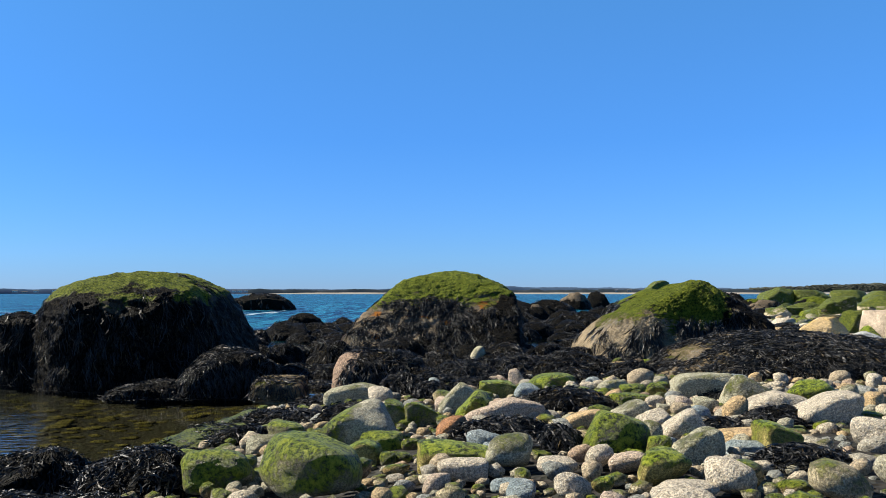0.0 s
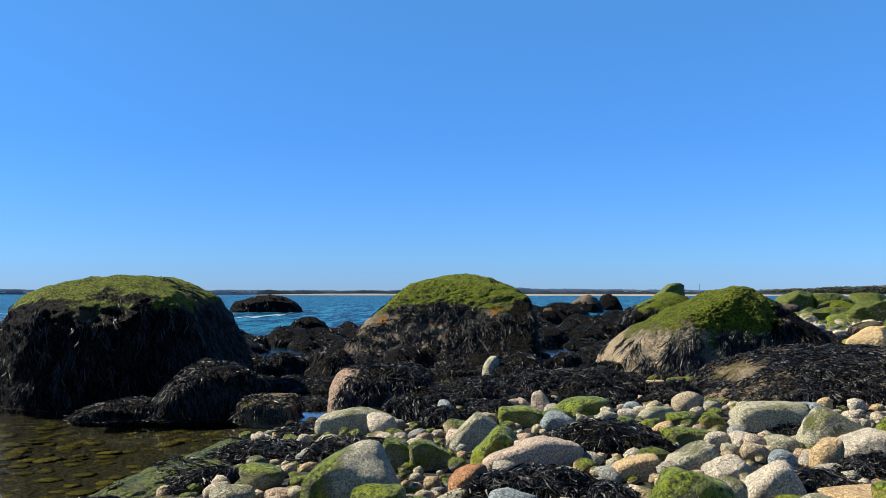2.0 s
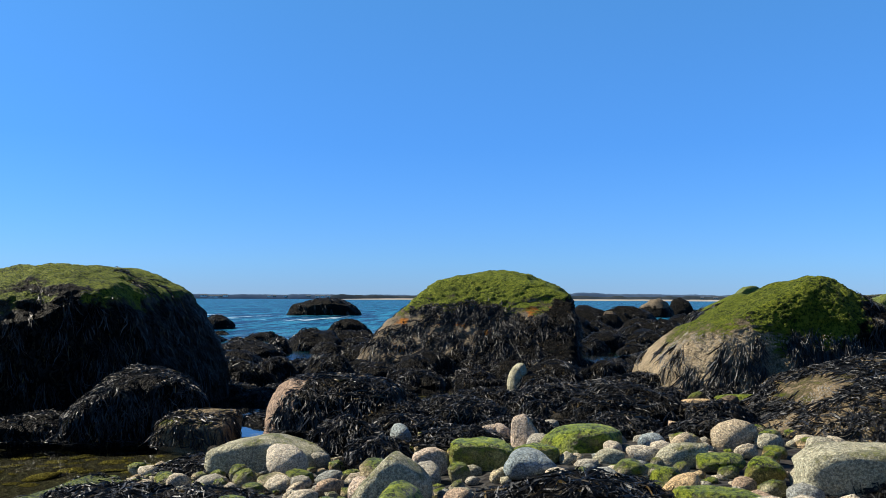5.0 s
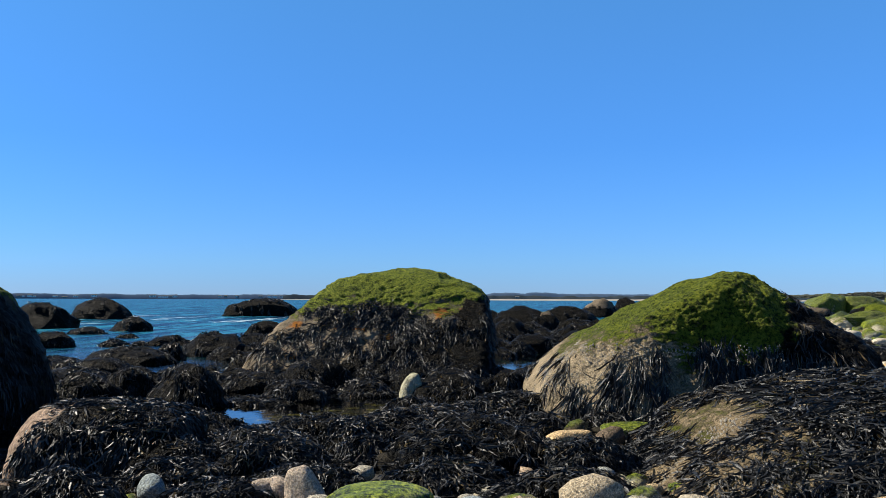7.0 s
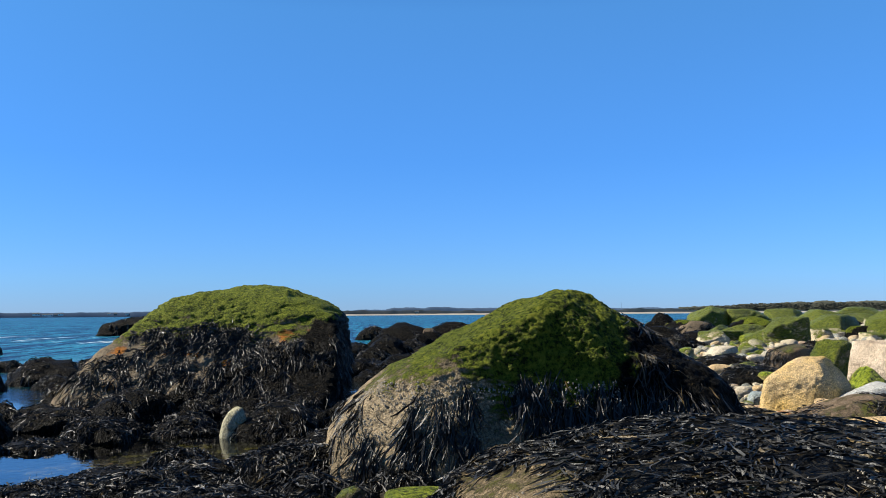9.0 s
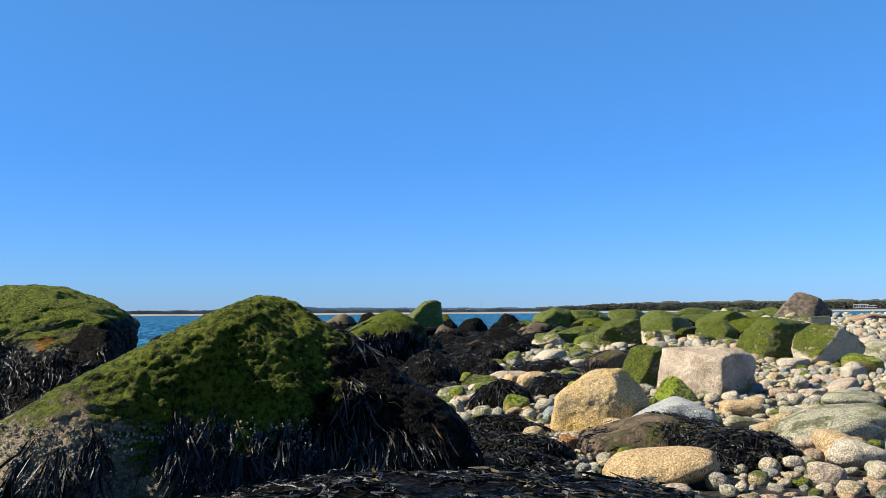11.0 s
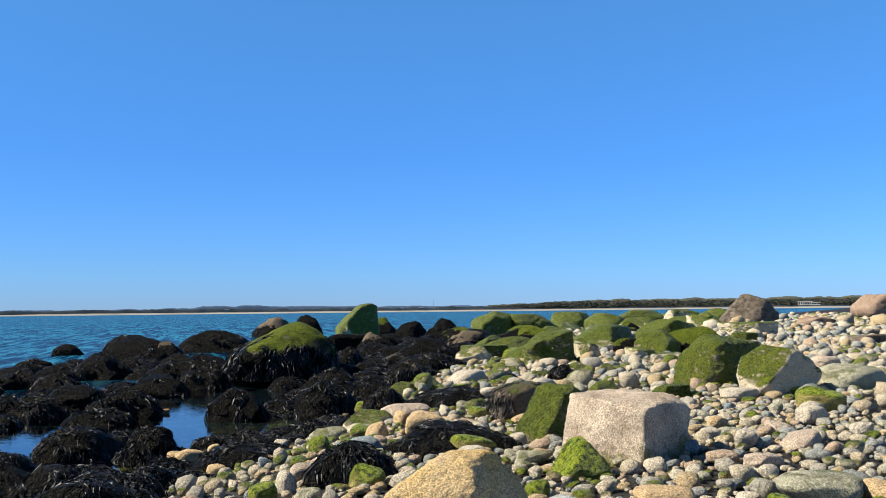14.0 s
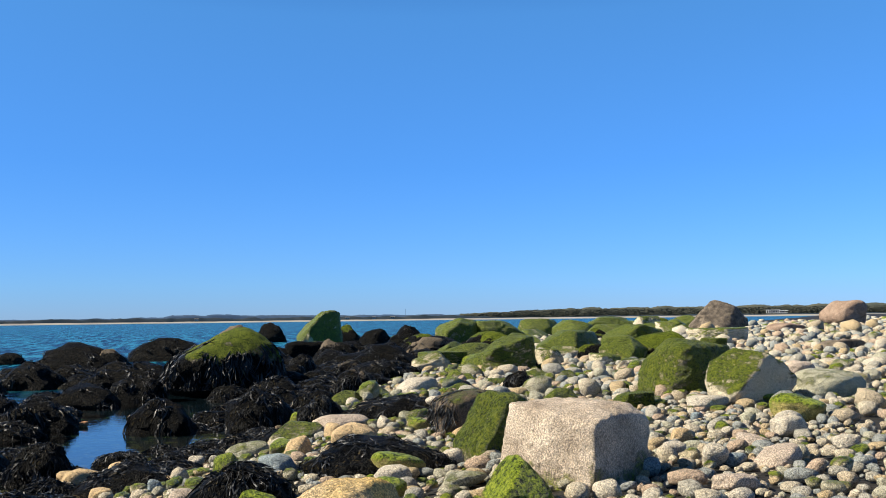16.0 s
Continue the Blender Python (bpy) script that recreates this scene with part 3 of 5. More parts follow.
def far_strip(name, r0, r1, b0, b1, low, high, mat, label, category, seed, bumps=0.3, count=400):
    """A strip of far land between two bearings (degrees, left plus), at ranges r0 to r1, heights by bearing."""
    b = np.linspace(b0, b1, count)
    a = np.radians(b)
    hi = np.array([high(v) for v in b])
    rough = fbm(np.stack([b * 1.3, np.zeros(count), np.zeros(count)], 1), seed, 5, 0.65) * 2
    hi = hi * (1 + bumps * rough)
    rows = []
    for k, f in enumerate((0.0, 0.5, 1.0)):
        r = r0 + (r1 - r0) * f
        z = low + (hi - low) * (0.0, 0.8, 1.0)[k]
        rows.append(np.stack([-np.sin(a) * r, np.cos(a) * r, z], 1))
    rows.append(rows[-1] * np.array((1.02, 1.02, 0)) + np.array((0, 0, -2)))
    V = np.concatenate(rows)
    idx = np.arange(len(V)).reshape(len(rows), count)
    F = np.stack([idx[:-1, :-1], idx[:-1, 1:], idx[1:, 1:], idx[1:, :-1]], -1).reshape(-1, 4)
    return tagged(new(name, make_mesh(name, V, F, mat)), label, category, kind="structure")


far_strip("far_beach", 1180, 1215, 14, -75, -0.3, lambda b: 2.0 if b < 9 else 2.0 * max(0.1, (14 - b) / 5), SAND, "pale sand beach across the bay", "beach", 31, 0.25)
far_strip("far_dunes", 1262, 1270, 13, -75, 1.0, lambda b: 6.5 if b > -17 else max(3.2, 6.5 + (b + 17) * 0.8), HAZY_SCRUB, "dark scrub on low dunes behind the far beach", "dunes", 32, 0.5, 700)
far_strip("far_hills", 1750, 1762, 40, -30, -0.5, lambda b: 9 + 3.5 * math.exp(-((b + 3) / 5) ** 2) + (2 if b < 0 else 0), HAZY_HILL, "low wooded hills on the horizon, haze painted in as blue-grey", "hills", 33, 0.25, 500)
far_strip("far_woods", 1310, 1316, -18.5, -75, 1.0, lambda b: 8.5 + 6.5 * min(1, (-18.5 - b) / 8), HAZY_PINE, "dark pine woods behind the far beach", "woods", 34, 0.25, 900)


# ---- boulders ----
TAKEN = []                            # footprints: middle, half sizes, turn


def boulder(x, y, w, d, h, turn, mat, label, seed, category="boulder", name="boulder", level=5, base=None, sink=0.12, weed=0, length=0.3, low=-0.9, high=0.5,
            width=0.0042, sector=None, cover=0.6, group="", floor=None, more=(), wild=0.3, bunch=12, steps=4, tuft=0.0, tuft_z=0.0, **shape):
    """A boulder of that width, depth and height above its base; weed: the number of fronds that hang on it."""
    z = gz(x, y) if base is None else base
    if mat in (ROCK_GREEN, ROCK_MOSSY) and not tuft:      # split stone under cushions of algae
        shape = {"cut": 0.70, "rough": 0.09, "fine": 0.06, **shape, "edge": max(20, shape.get("edge", 0))}
        level, tuft, tuft_z = (level + 1 if y < 32 else level), min(0.02, 0.02 * w), -0.2
    TAKEN.append((x, y, w / 2, d / 2, radians(turn)))
    form = Form((w / 2, d / 2, (h + sink) / 2), seed, **shape)
    place = pose(x, y, z + (h - sink) / 2, 0, 0, turn)
    me = form.mesh(name, level, mat, tuft, tuft_z)
    if not weed:
        ob = new(name, me)
        ob.matrix_world = place
        return tagged(ob, label, category, group)
    root = new(name)
    root.matrix_world = place
    stone = new("stone", me)
    stone.parent = root
    floor = -(h - sink) / 2 + 0.01 if floor is None else floor
    for k, (count, lo, hi, sec, cov) in enumerate(((weed, low, high, sector, cover), *more)):
        made = hanging_weed(form, count, length, seed + 100 + k, lo, hi, width, floor=floor, sector=sec, cover=cov, wild=wild, bunch=bunch, steps=steps)
        if not made:
            continue
        fronds = new("seaweed", make_mesh("seaweed", made[0], made[1], WEED, False))
        fronds.parent = root
        fronds["kind"] = "stuff"
        fronds["label"] = "black hanging rockweed fronds"
    return tagged(root, label, category, group)


boulder(-3.58, 10.4, 2.3, 2.5, 1.32, 0, ROCK_LEFT, "large boulder with green algae cap and black rockweed curtain", 11, level=7, base=0.0, sink=0.2,
        weed=5000, length=0.20, low=-0.9, high=0.58, cover=0.95, bunch=10, wild=0.12, edge=14, facets=0, rough=0.035, width=0.0034, fine=0.05, tuft=0.016, tuft_z=0.62,
        planes=(((0.5, 0, 0.866), 0.94), ((0.954, 0, 0.3), 0.85), ((-0.49, 0, 0.872), 0.95), ((-0.714, 0, 0.70), 0.96), ((0.1, -0.6, 0.8), 1.02), ((0.7, -0.7, 0.05), 0.98), ((-0.7, -0.7, 0.05), 1.0)))
boulder(-2.26, 8.95, 0.98, 0.85, 0.55, 24, ROCK_WEEDY, "humped rock under black rockweed at the pool's edge", 311, base=0.0, sink=0.15, weed=5000, length=0.16, low=-0.9, high=1.2, cover=1.0, width=0.0032,
        planes=(((-0.7, 0, 0.7), 0.66), ((0.5, 0, 0.86), 0.9)))
boulder(-2.98, 8.72, 0.86, 0.5, 0.20, 14, ROCK_WEEDY, "low rock under black rockweed in the pool", 312, base=0.0, sink=0.12, weed=2200, length=0.14, low=-0.9, high=1.2, cover=1.0, width=0.0032, planes=(((-0.6, 0, 0.8), 0.7),))
boulder(-1.58, 6.15, 0.46, 1.75, 0.13, -14, ROCK_MOSSY, "low mossy ledge with rockweed along the pool's edge", 313, base=0.0, sink=0.12, weed=2600, length=0.12, low=-0.9, high=1.2, cover=0.6, width=0.0032, edge=8, rough=0.12, fine=0.10)
boulder(-0.35, 16.6, 3.1, 4.0, 1.45, 0, ROCK_MID, "large flat-topped boulder, green algae above black rockweed", 12, level=7, base=0.05, sink=0.2,
        weed=19000, length=0.26, low=-0.9, high=0.16, cover=0.78, bunch=36, width=0.0048, wild=0.15, edge=16, facets=0, rough=0.04, fine=0.065, tuft=0.018, tuft_z=0.30,
        planes=(((0.65, 0, 0.76), 1.04), ((-0.873, 0, 0.487), 0.69), ((-0.426, 0, 0.905), 0.83), ((0, -0.93, 0.36), 0.47), ((0.2, -0.5, 0.85), 0.80)))
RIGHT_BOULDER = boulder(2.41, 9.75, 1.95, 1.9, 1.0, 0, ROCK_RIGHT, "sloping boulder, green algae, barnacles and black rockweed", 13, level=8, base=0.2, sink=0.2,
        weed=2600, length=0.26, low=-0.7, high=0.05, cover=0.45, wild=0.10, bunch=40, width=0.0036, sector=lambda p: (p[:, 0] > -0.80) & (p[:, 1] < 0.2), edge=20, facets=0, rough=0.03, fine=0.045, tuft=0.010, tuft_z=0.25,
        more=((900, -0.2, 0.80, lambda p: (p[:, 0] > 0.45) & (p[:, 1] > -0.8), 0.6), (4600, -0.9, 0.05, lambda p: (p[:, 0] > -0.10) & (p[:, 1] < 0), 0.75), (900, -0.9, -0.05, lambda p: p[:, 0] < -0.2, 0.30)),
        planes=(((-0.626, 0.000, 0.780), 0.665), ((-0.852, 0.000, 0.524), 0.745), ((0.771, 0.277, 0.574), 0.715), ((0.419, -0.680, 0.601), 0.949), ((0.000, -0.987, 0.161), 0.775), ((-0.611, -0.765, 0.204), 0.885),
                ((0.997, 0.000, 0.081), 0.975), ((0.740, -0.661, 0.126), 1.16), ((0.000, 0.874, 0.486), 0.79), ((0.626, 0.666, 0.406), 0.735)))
TAN_BOULDER = boulder(3.05, 7.75, 2.85, 1.95, 0.50, -5, ROCK_TAN, "low tan boulder almost covered with black rockweed", 14, level=6, base=0.20, sink=0.2,
        weed=34000, length=0.15, low=-0.9, high=1.2, cover=0.97, wild=0.22, bunch=16, edge=5, facets=2, cut=1.0, rough=0.07, fine=0.05, width=0.0036, tuft=0.012, tuft_z=3.0,
        sector=lambda p: ((((p[:, 0] + 0.97) / 0.19) ** 2 + ((p[:, 1] - 0.02) / 0.33) ** 2 > 1) | (p[:, 2] < 0.10)) & (((p[:, 0] + 0.10) / 0.15) ** 2 + ((p[:, 1] + 0.22) / 0.09) ** 2 > 1),
        planes=(((0, -0.80, 0.60), 0.86), ((-0.85, -0.1, 0.50), 0.86), ((0.8, 0, 0.6), 0.9)))
boulder(6.58, 13.42, 0.68, 0.58, 0.54, -60, ROCK_BLOCK, "square-cut pink granite block with a flat top", 15, level=6, base=0.24, sink=0.05, edge=26, rough=0.045, fine=0.045, facets=0, tuft=0.010, tuft_z=9.0,
        planes=(((0.1, -0.15, 0.98), 1.03), ((0.6, 0.1, 0.75), 1.30), ((-0.2, -0.95, 0.2), 1.04), ((0.75, -0.3, -0.55), 1.22), ((0.1, -0.75, -0.6), 1.25)))
boulder(4.83, 11.68, 0.62, 0.52, 0.47, -38, ROCK_YELLOW, "yellow-ochre granite boulder beside grey stones", 16, base=0.27, sink=0.05, level=6, edge=20, rough=0.06, fine=0.05, tuft=0.008, tuft_z=9.0, planes=(((-0.66, -0.1, 0.74), 0.80), ((-0.95, -0.2, 0.2), 0.92), ((0.88, -0.1, 0.46), 0.82), ((0.15, -0.62, 0.77), 0.90), ((0.6, -0.8, 0.1), 0.95)))
boulder(5.20, 11.32, 0.58, 0.46, 0.36, -24, ROCK_GREY, "pale blue-grey granite boulder among cobbles", 17, base=0.22, sink=0.05, edge=14, rough=0.06, fine=0.05, planes=(((-0.5, 0, 0.86), 0.8), ((0.5, 0, 0.86), 0.85)))
boulder(4.74, 10.60, 0.82, 0.6, 0.26, -8, ROCK_BROWN, "rounded brown boulder with rockweed at its foot", 18, base=0.3, sink=0.06, level=6, weed=2400, length=0.15, high=0.1, cover=0.7, width=0.0032, edge=14, rough=0.08, fine=0.06, tuft=0.012, tuft_z=9.0,
        more=((2600, -0.9, 0.75, lambda p: p[:, 0] > -0.05, 0.85),), planes=(((-0.62, 0, 0.78), 0.74), ((0.42, 0, 0.91), 0.84), ((-0.2, -0.75, 0.6), 0.86)))
boulder(10.22, 17.9, 1.08, 0.8, 0.64, 0, ROCK_GREEN, "green algae-covered boulder on pale cobbles", 19, base=0.4, edge=12, planes=(((-0.8, 0, 0.6), 0.85), ((0.5, -0.8, 0), 0.8), ((0.25, 0, 0.95), 0.9)))
boulder(10.03, 16.5, 1.0, 0.7, 0.54, 10, ROCK_MOSSY, "grey boulder half covered with green algae", 20, base=0.4, edge=12, planes=(((-0.75, -0.2, 0.65), 0.72), ((0.7, 0, 0.7), 0.7)))
boulder(-12.2, 56.5, 4.4, 2.6, 1.15, 0, WEED_BED, "low dark rock standing out in the sea", 21, base=0, sink=0.9, weed=900, length=0.5, width=0.03, low=-0.2, high=1.3, cover=1.0, edge=5, facets=0, rough=0.12, fine=0.08, steps=3,
        planes=(((-0.6, 0, 0.8), 0.86), ((0.7, 0, 0.7), 0.9)))
boulder(5.35, 25.0, 2.0, 1.7, 1.1, 0, ROCK_WEEDY_GREEN, "large boulder with green top and weed-black sides", 22, base=0.1, weed=3000, length=0.4, width=0.012, high=0.25, cover=0.9, edge=9,
        planes=(((-0.65, 0, 0.75), 0.64), ((0.8, 0, 0.6), 0.9)))
boulder(10.95, 47.9, 2.1, 1.8, 1.78, 0, ROCK_GREEN, "pointed green boulder with a sheer dark side", 23, base=-0.1, edge=14, planes=(((-0.72, 0, 0.7), 0.68), ((1, -0.3, 0.1), 0.8), ((0.45, -0.85, 0.25), 0.60)))
boulder(15.3, 41.5, 1.75, 1.5, 1.37, 0, ROCK_GREEN, "green boulder with a flat top on the shore", 24, base=0.0, edge=14, planes=(((-0.6, 0, 0.8), 0.9), ((0.8, -0.6, 0), 0.75)))
boulder(29.9, 45.5, 2.9, 2.4, 1.45, 0, ROCK_DARK, "large bare dark granite boulder high on the beach", 25, base=0.6, edge=16, facets=5, cut=0.78, rough=0.10, fine=0.07, planes=(((-0.75, 0.5, 0.45), 0.72), ((0.42, -0.28, 0.86), 0.74), ((0.75, -0.5, 0.35), 0.66), ((-0.5, -0.75, 0.45), 0.66), ((0.35, -0.93, 0.1), 0.72)))
boulder(37.5, 45.9, 2.1, 1.8, 1.3, 0, ROCK_PINK, "rounded bare pink granite boulder high on the beach", 26, base=0.7, edge=8, planes=(((-0.7, 0, 0.7), 0.75),))
boulder(16.76, 41.47, 1.8, 1.4, 0.97, 10, ROCK_GREEN, "broad green algae-covered boulder on the shore", 40, edge=10)
boulder(10.18, 23.45, 1.1, 0.9, 0.62, -10, ROCK_GREEN, "green algae-covered boulder among pale cobbles", 41, edge=12, planes=(((-0.7, 0, 0.7), 0.8), ((0.6, -0.8, 0), 0.8)))
boulder(22.5, 50.4, 1.9, 1.6, 1.2, 20, ROCK_GREEN, "green boulder at the water's edge, far along", 42, edge=10)
boulder(14.03, 28.62, 1.25, 1.0, 0.53, 0, ROCK_GREEN, "low green algae-covered boulder among cobbles", 43, edge=11, planes=(((0.7, -0.5, 0.3), 0.75),))
boulder(26.3, 50.3, 2.5, 2.0, 0.97, 0, ROCK_GREEN, "wide green boulder far along the beach", 44, edge=10)
boulder(14.33, 26.42, 1.5, 1.15, 0.73, 0, ROCK_GREEN, "sloping green boulder with a bare grey foot", 45, edge=12, planes=(((-0.75, 0, 0.65), 0.78), ((0.4, 0, 0.9), 0.85), ((0.7, -0.7, 0), 0.8)))
boulder(19.97, 31.15, 1.9, 1.4, 0.46, 8, ROCK_MOSSY, "low flat boulder with patchy green algae", 46, edge=13, planes=(((0.8, -0.6, 0), 0.8),))
boulder(8.68, 37.0, 1.6, 1.2, 1.0, 0, ROCK_WEEDY_GREEN, "rounded green boulder with a dark foot", 47, edge=9)
boulder(29.6, 52.0, 1.4, 1.1, 0.92, 0, ROCK_MOSSY, "small peaked green boulder far along the beach", 48, edge=12)
boulder(9.79, 26.07, 1.0, 0.8, 0.32, 0, ROCK_GREEN, "flat green rock among seaweed and cobbles", 49, edge=9)
boulder(11.23, 24.08, 0.45, 0.4, 0.33, 0, ROCK_MOSSY, "small mossy upright rock among cobbles", 50, edge=11)
boulder(16.2, 26.2, 0.55, 0.45, 0.33, 0, ROCK_GREEN, "small green rock behind larger green boulders", 51, edge=10)
boulder(11.99, 23.35, 0.64, 0.5, 0.24, 0, ROCK_MOSSY, "low mossy stone among pale cobbles", 52, edge=9)
boulder(12.98, 41.2, 1.35, 1.05, 1.05, 0, ROCK_WEEDY_GREEN, "dark boulder with a green crown", 53, edge=11)
boulder(6.90, 16.1, 0.70, 0.58, 0.38, 0, ROCK_BROWN, "brown rock draped with black rockweed", 54, weed=800, length=0.20, high=0.7, cover=0.5, edge=9)
boulder(6.53, 14.55, 0.50, 0.42, 0.44, 14, ROCK_GREEN, "leaning green rock beside the granite block", 55, edge=10, planes=(((-0.8, 0, 0.6), 0.65),))
boulder(8.89, 16.85, 0.36, 0.3, 0.17, 0, ROCK_GREEN, "small green rock on pale cobbles", 56)
boulder(18.3, 24.5, 1.0, 0.6, 0.24, 0, ROCK_DARK, "long low grey boulder on the shingle", 57, edge=11)
boulder(28.5, 39.3, 1.4, 1.1, 0.42, 0, ROCK_PINK, "low pink boulder high on the beach", 58, edge=10)
boulder(33.6, 49.8, 1.25, 1.0, 0.75, 0, ROCK_DARK, "dark boulder beside a larger dark one", 59, edge=11)
boulder(-4.75, 10.0, 0.75, 0.7, 0.82, 0, ROCK_WEEDY, "black weed-covered rock standing in the water", 60, base=0, sink=0.2, weed=1500, length=0.3, high=1.2, cover=1.0)
boulder(-0.69, 8.48, 0.85, 0.7, 0.33, 0, ROCK_PINK_WEEDY, "pinkish rock half hidden under black rockweed", 61, base=0.16, weed=3600, length=0.15, high=1.2, cover=1.0, sector=lambda p: p[:, 0] > -0.30, edge=8)
boulder(-1.66, 8.6, 0.52, 0.42, 0.25, 0, ROCK_TAN, "tan rock with a rockweed wig at the pool", 62, base=0.0, weed=800, length=0.2, high=1.2, cover=0.9, sector=lambda p: p[:, 2] > -0.02, edge=8)
boulder(6.04, 12.93, 0.36, 0.28, 0.24, 0, STONE_KINDS["y"][0], "pointed yellow-green stone before the granite block", 63, edge=12, planes=(((-0.75, -0.1, 0.65), 0.62), ((0.75, -0.1, 0.65), 0.72), ((0, -0.8, 0.6), 0.75)))


# ---- stones and weed: one maker for each kind ----
PEBBLES = []
for k in range(10):
    form_k = Form((0.5, 0.5, 0.5), 500 + k, edge=(3.6, 4.6, 6.5)[k % 3], rough=0.13, fine=0.03, facets=11, cut=0.68)
    PEBBLES.append([make_mesh("cobble", form_k.points(BALLS[n][0]), BALLS[n][1], COBBLE) for n in (3, 4)])


def stone(x, y, w, d, h, kind, turn=None):
    """One cobble of that width, depth and height, partly sunk in the shingle."""
    k = len(TAKEN)
    ob = new("cobble", PEBBLES[k % 10][1 if w > 0.2 else 0])
    turn = (k * 37) % 50 - 25 if turn is None else turn
    TAKEN.append((x, y, w / 2, d / 2, radians(turn)))
    ob.matrix_world = pose(x, y, max(gz(x, y), -0.03) + h * 0.5, (k * 13) % 17 - 8, (k * 29) % 21 - 10, turn) @ Matrix.Diagonal((w * 1.06, d * 1.06, h * 1.15, 1))
    mat, label = STONE_KINDS[kind]
    ob.material_slots[0].link = "OBJECT"
    ob.material_slots[0].material = mat
    return tagged(ob, label, "cobble", "cobbles on the shore")


def split_stone(x, y, w, d, h, kind, planes=(), turn=0, label="", **shape):
    """A larger cobble with broken faces of its own; planes: the faces that cut it."""
    mat, plain_label = STONE_KINDS[kind]
    shape = {"edge": 9, "facets": 5, "cut": 0.74, "rough": 0.10, "fine": 0.045, **shape}
    return boulder(x, y, w * 1.05, d * 1.05, h, turn, mat, label or plain_label, 900 + len(TAKEN), "cobble", "cobble", 4, sink=h * 0.35, group="cobbles on the shore", planes=planes, **shape)


def weedy(x, y, w, d, h, kind):
    """m: a rock under weed; c: a heap of weed; i, f: weed-covered rocks farther off."""
    k = len(TAKEN)
    near = 2 if y < 11.5 else 1 if y < 19 else 0
    count, length, width, level = ((380, 0.20, 0.0075, 3), (800, 0.16, 0.0046, 3), (1650, 0.12, 0.0035, 4))[near]
    label = {"m": "rock hidden under wet black rockweed", "c": "heap of wet black rockweed on the stones",
             "i": "weed-black rock just above the sea", "f": "dark rock covered with black rockweed"}[kind]
    stone_mat = WEED_BED if kind in "ci" else (WEED_BED, ROCK_WEEDY, ROCK_WEEDY_BARE, WEED_BED, ROCK_WEEDY_GREEN)[k % 5]
    wide, lay = (1.2, 0.01) if kind == "c" and y < 8 else (1.08, 0.0)
    slopes = []
    for j in range(5):                # a mound with sloping flanks and an uneven crown
        a = j * 1.257 + k * 0.7
        slopes.append(((math.cos(a) * 0.75, math.sin(a) * 0.75, 0.35 + 0.13 * ((k * 7 + j * 3) % 5)), 0.72 + 0.05 * ((k * 3 + j * 5) % 6)))
    return boulder(x, y, w * wide, d * wide, h * 1.12 + lay, (k * 31) % 40 - 20, stone_mat, label, 700 + k, "seaweed" if kind == "c" else "rock",
                   "seaweed_heap" if kind == "c" else "weedy_rock", level, base=max(gz(x, y), -0.06), sink=h * 0.5,
                   weed=count, length=length, low=-0.5, high=1.4, width=width, cover=1.0 if stone_mat is not ROCK_WEEDY_BARE else 0.7, rough=0.30, fine=0.17,
                   edge=6.0, facets=0, planes=slopes, steps=3, wild=0.45 if kind == "c" else 0.2, group="rockweed" if kind == "c" else "weedy rocks")


# ---- weed-covered rocks and heaps of rockweed ----
weedy(-2.49, 13.34, 0.60, 0.47, 0.36, 'm')
weedy(-1.96, 13.40, 0.63, 0.49, 0.39, 'm')
weedy(-2.69, 12.45, 0.76, 0.59, 0.37, 'm')
weedy(0.71, 9.96, 0.41, 0.32, 0.18, 'm')
weedy(1.37, 13.29, 0.58, 0.45, 0.36, 'm')
weedy(0.26, 8.97, 0.62, 0.52, 0.18, 'c')
weedy(1.12, 8.06, 0.69, 0.58, 0.22, 'c')
weedy(0.61, 8.23, 0.26, 0.23, 0.12, 'c')
weedy(1.60, 7.85, 0.33, 0.28, 0.12, 'c')
weedy(1.31, 9.44, 0.54, 0.46, 0.20, 'c')
weedy(-0.26, 8.36, 0.60, 0.51, 0.16, 'c')
weedy(-2.10, 4.67, 0.59, 0.50, 0.29, 'c')
weedy(-1.47, 4.27, 0.49, 0.42, 0.21, 'c')
weedy(-0.97, 7.20, 0.50, 0.42, 0.07, 'c')
weedy(-0.52, 9.40, 0.77, 0.67, 0.26, 'c')
weedy(1.38, 4.69, 0.29, 0.26, 0.07, 'c')
weedy(1.48, 3.78, 0.34, 0.24, 0.08, 'c')
weedy(-1.20, 6.42, 0.53, 0.46, 0.09, 'c')
weedy(-14.05, 33.93, 1.95, 1.52, 0.95, 'i')
weedy(-17.79, 46.94, 2.57, 2.01, 1.03, 'i')
weedy(-9.97, 31.56, 1.25, 0.98, 0.50, 'i')
weedy(-7.78, 22.14, 0.91, 0.71, 0.38, 'i')
weedy(-3.97, 21.07, 1.10, 0.85, 0.35, 'i')
weedy(2.29, 32.08, 2.13, 1.65, 0.85, 'f')
weedy(7.99, 57.08, 2.08, 1.64, 1.15, 'f')
weedy(3.35, 27.26, 1.05, 0.83, 0.56, 'f')
weedy(1.47, 24.21, 0.83, 0.65, 0.39, 'f')
weedy(1.16, 42.76, 1.32, 1.03, 0.64, 'f')
weedy(-0.42, 40.03, 0.91, 0.72, 0.42, 'f')
weedy(2.93, 31.79, 1.32, 1.03, 0.70, 'f')
weedy(4.30, 40.31, 2.22, 1.73, 0.79, 'f')
weedy(3.95, 26.18, 1.19, 0.93, 0.59, 'f')
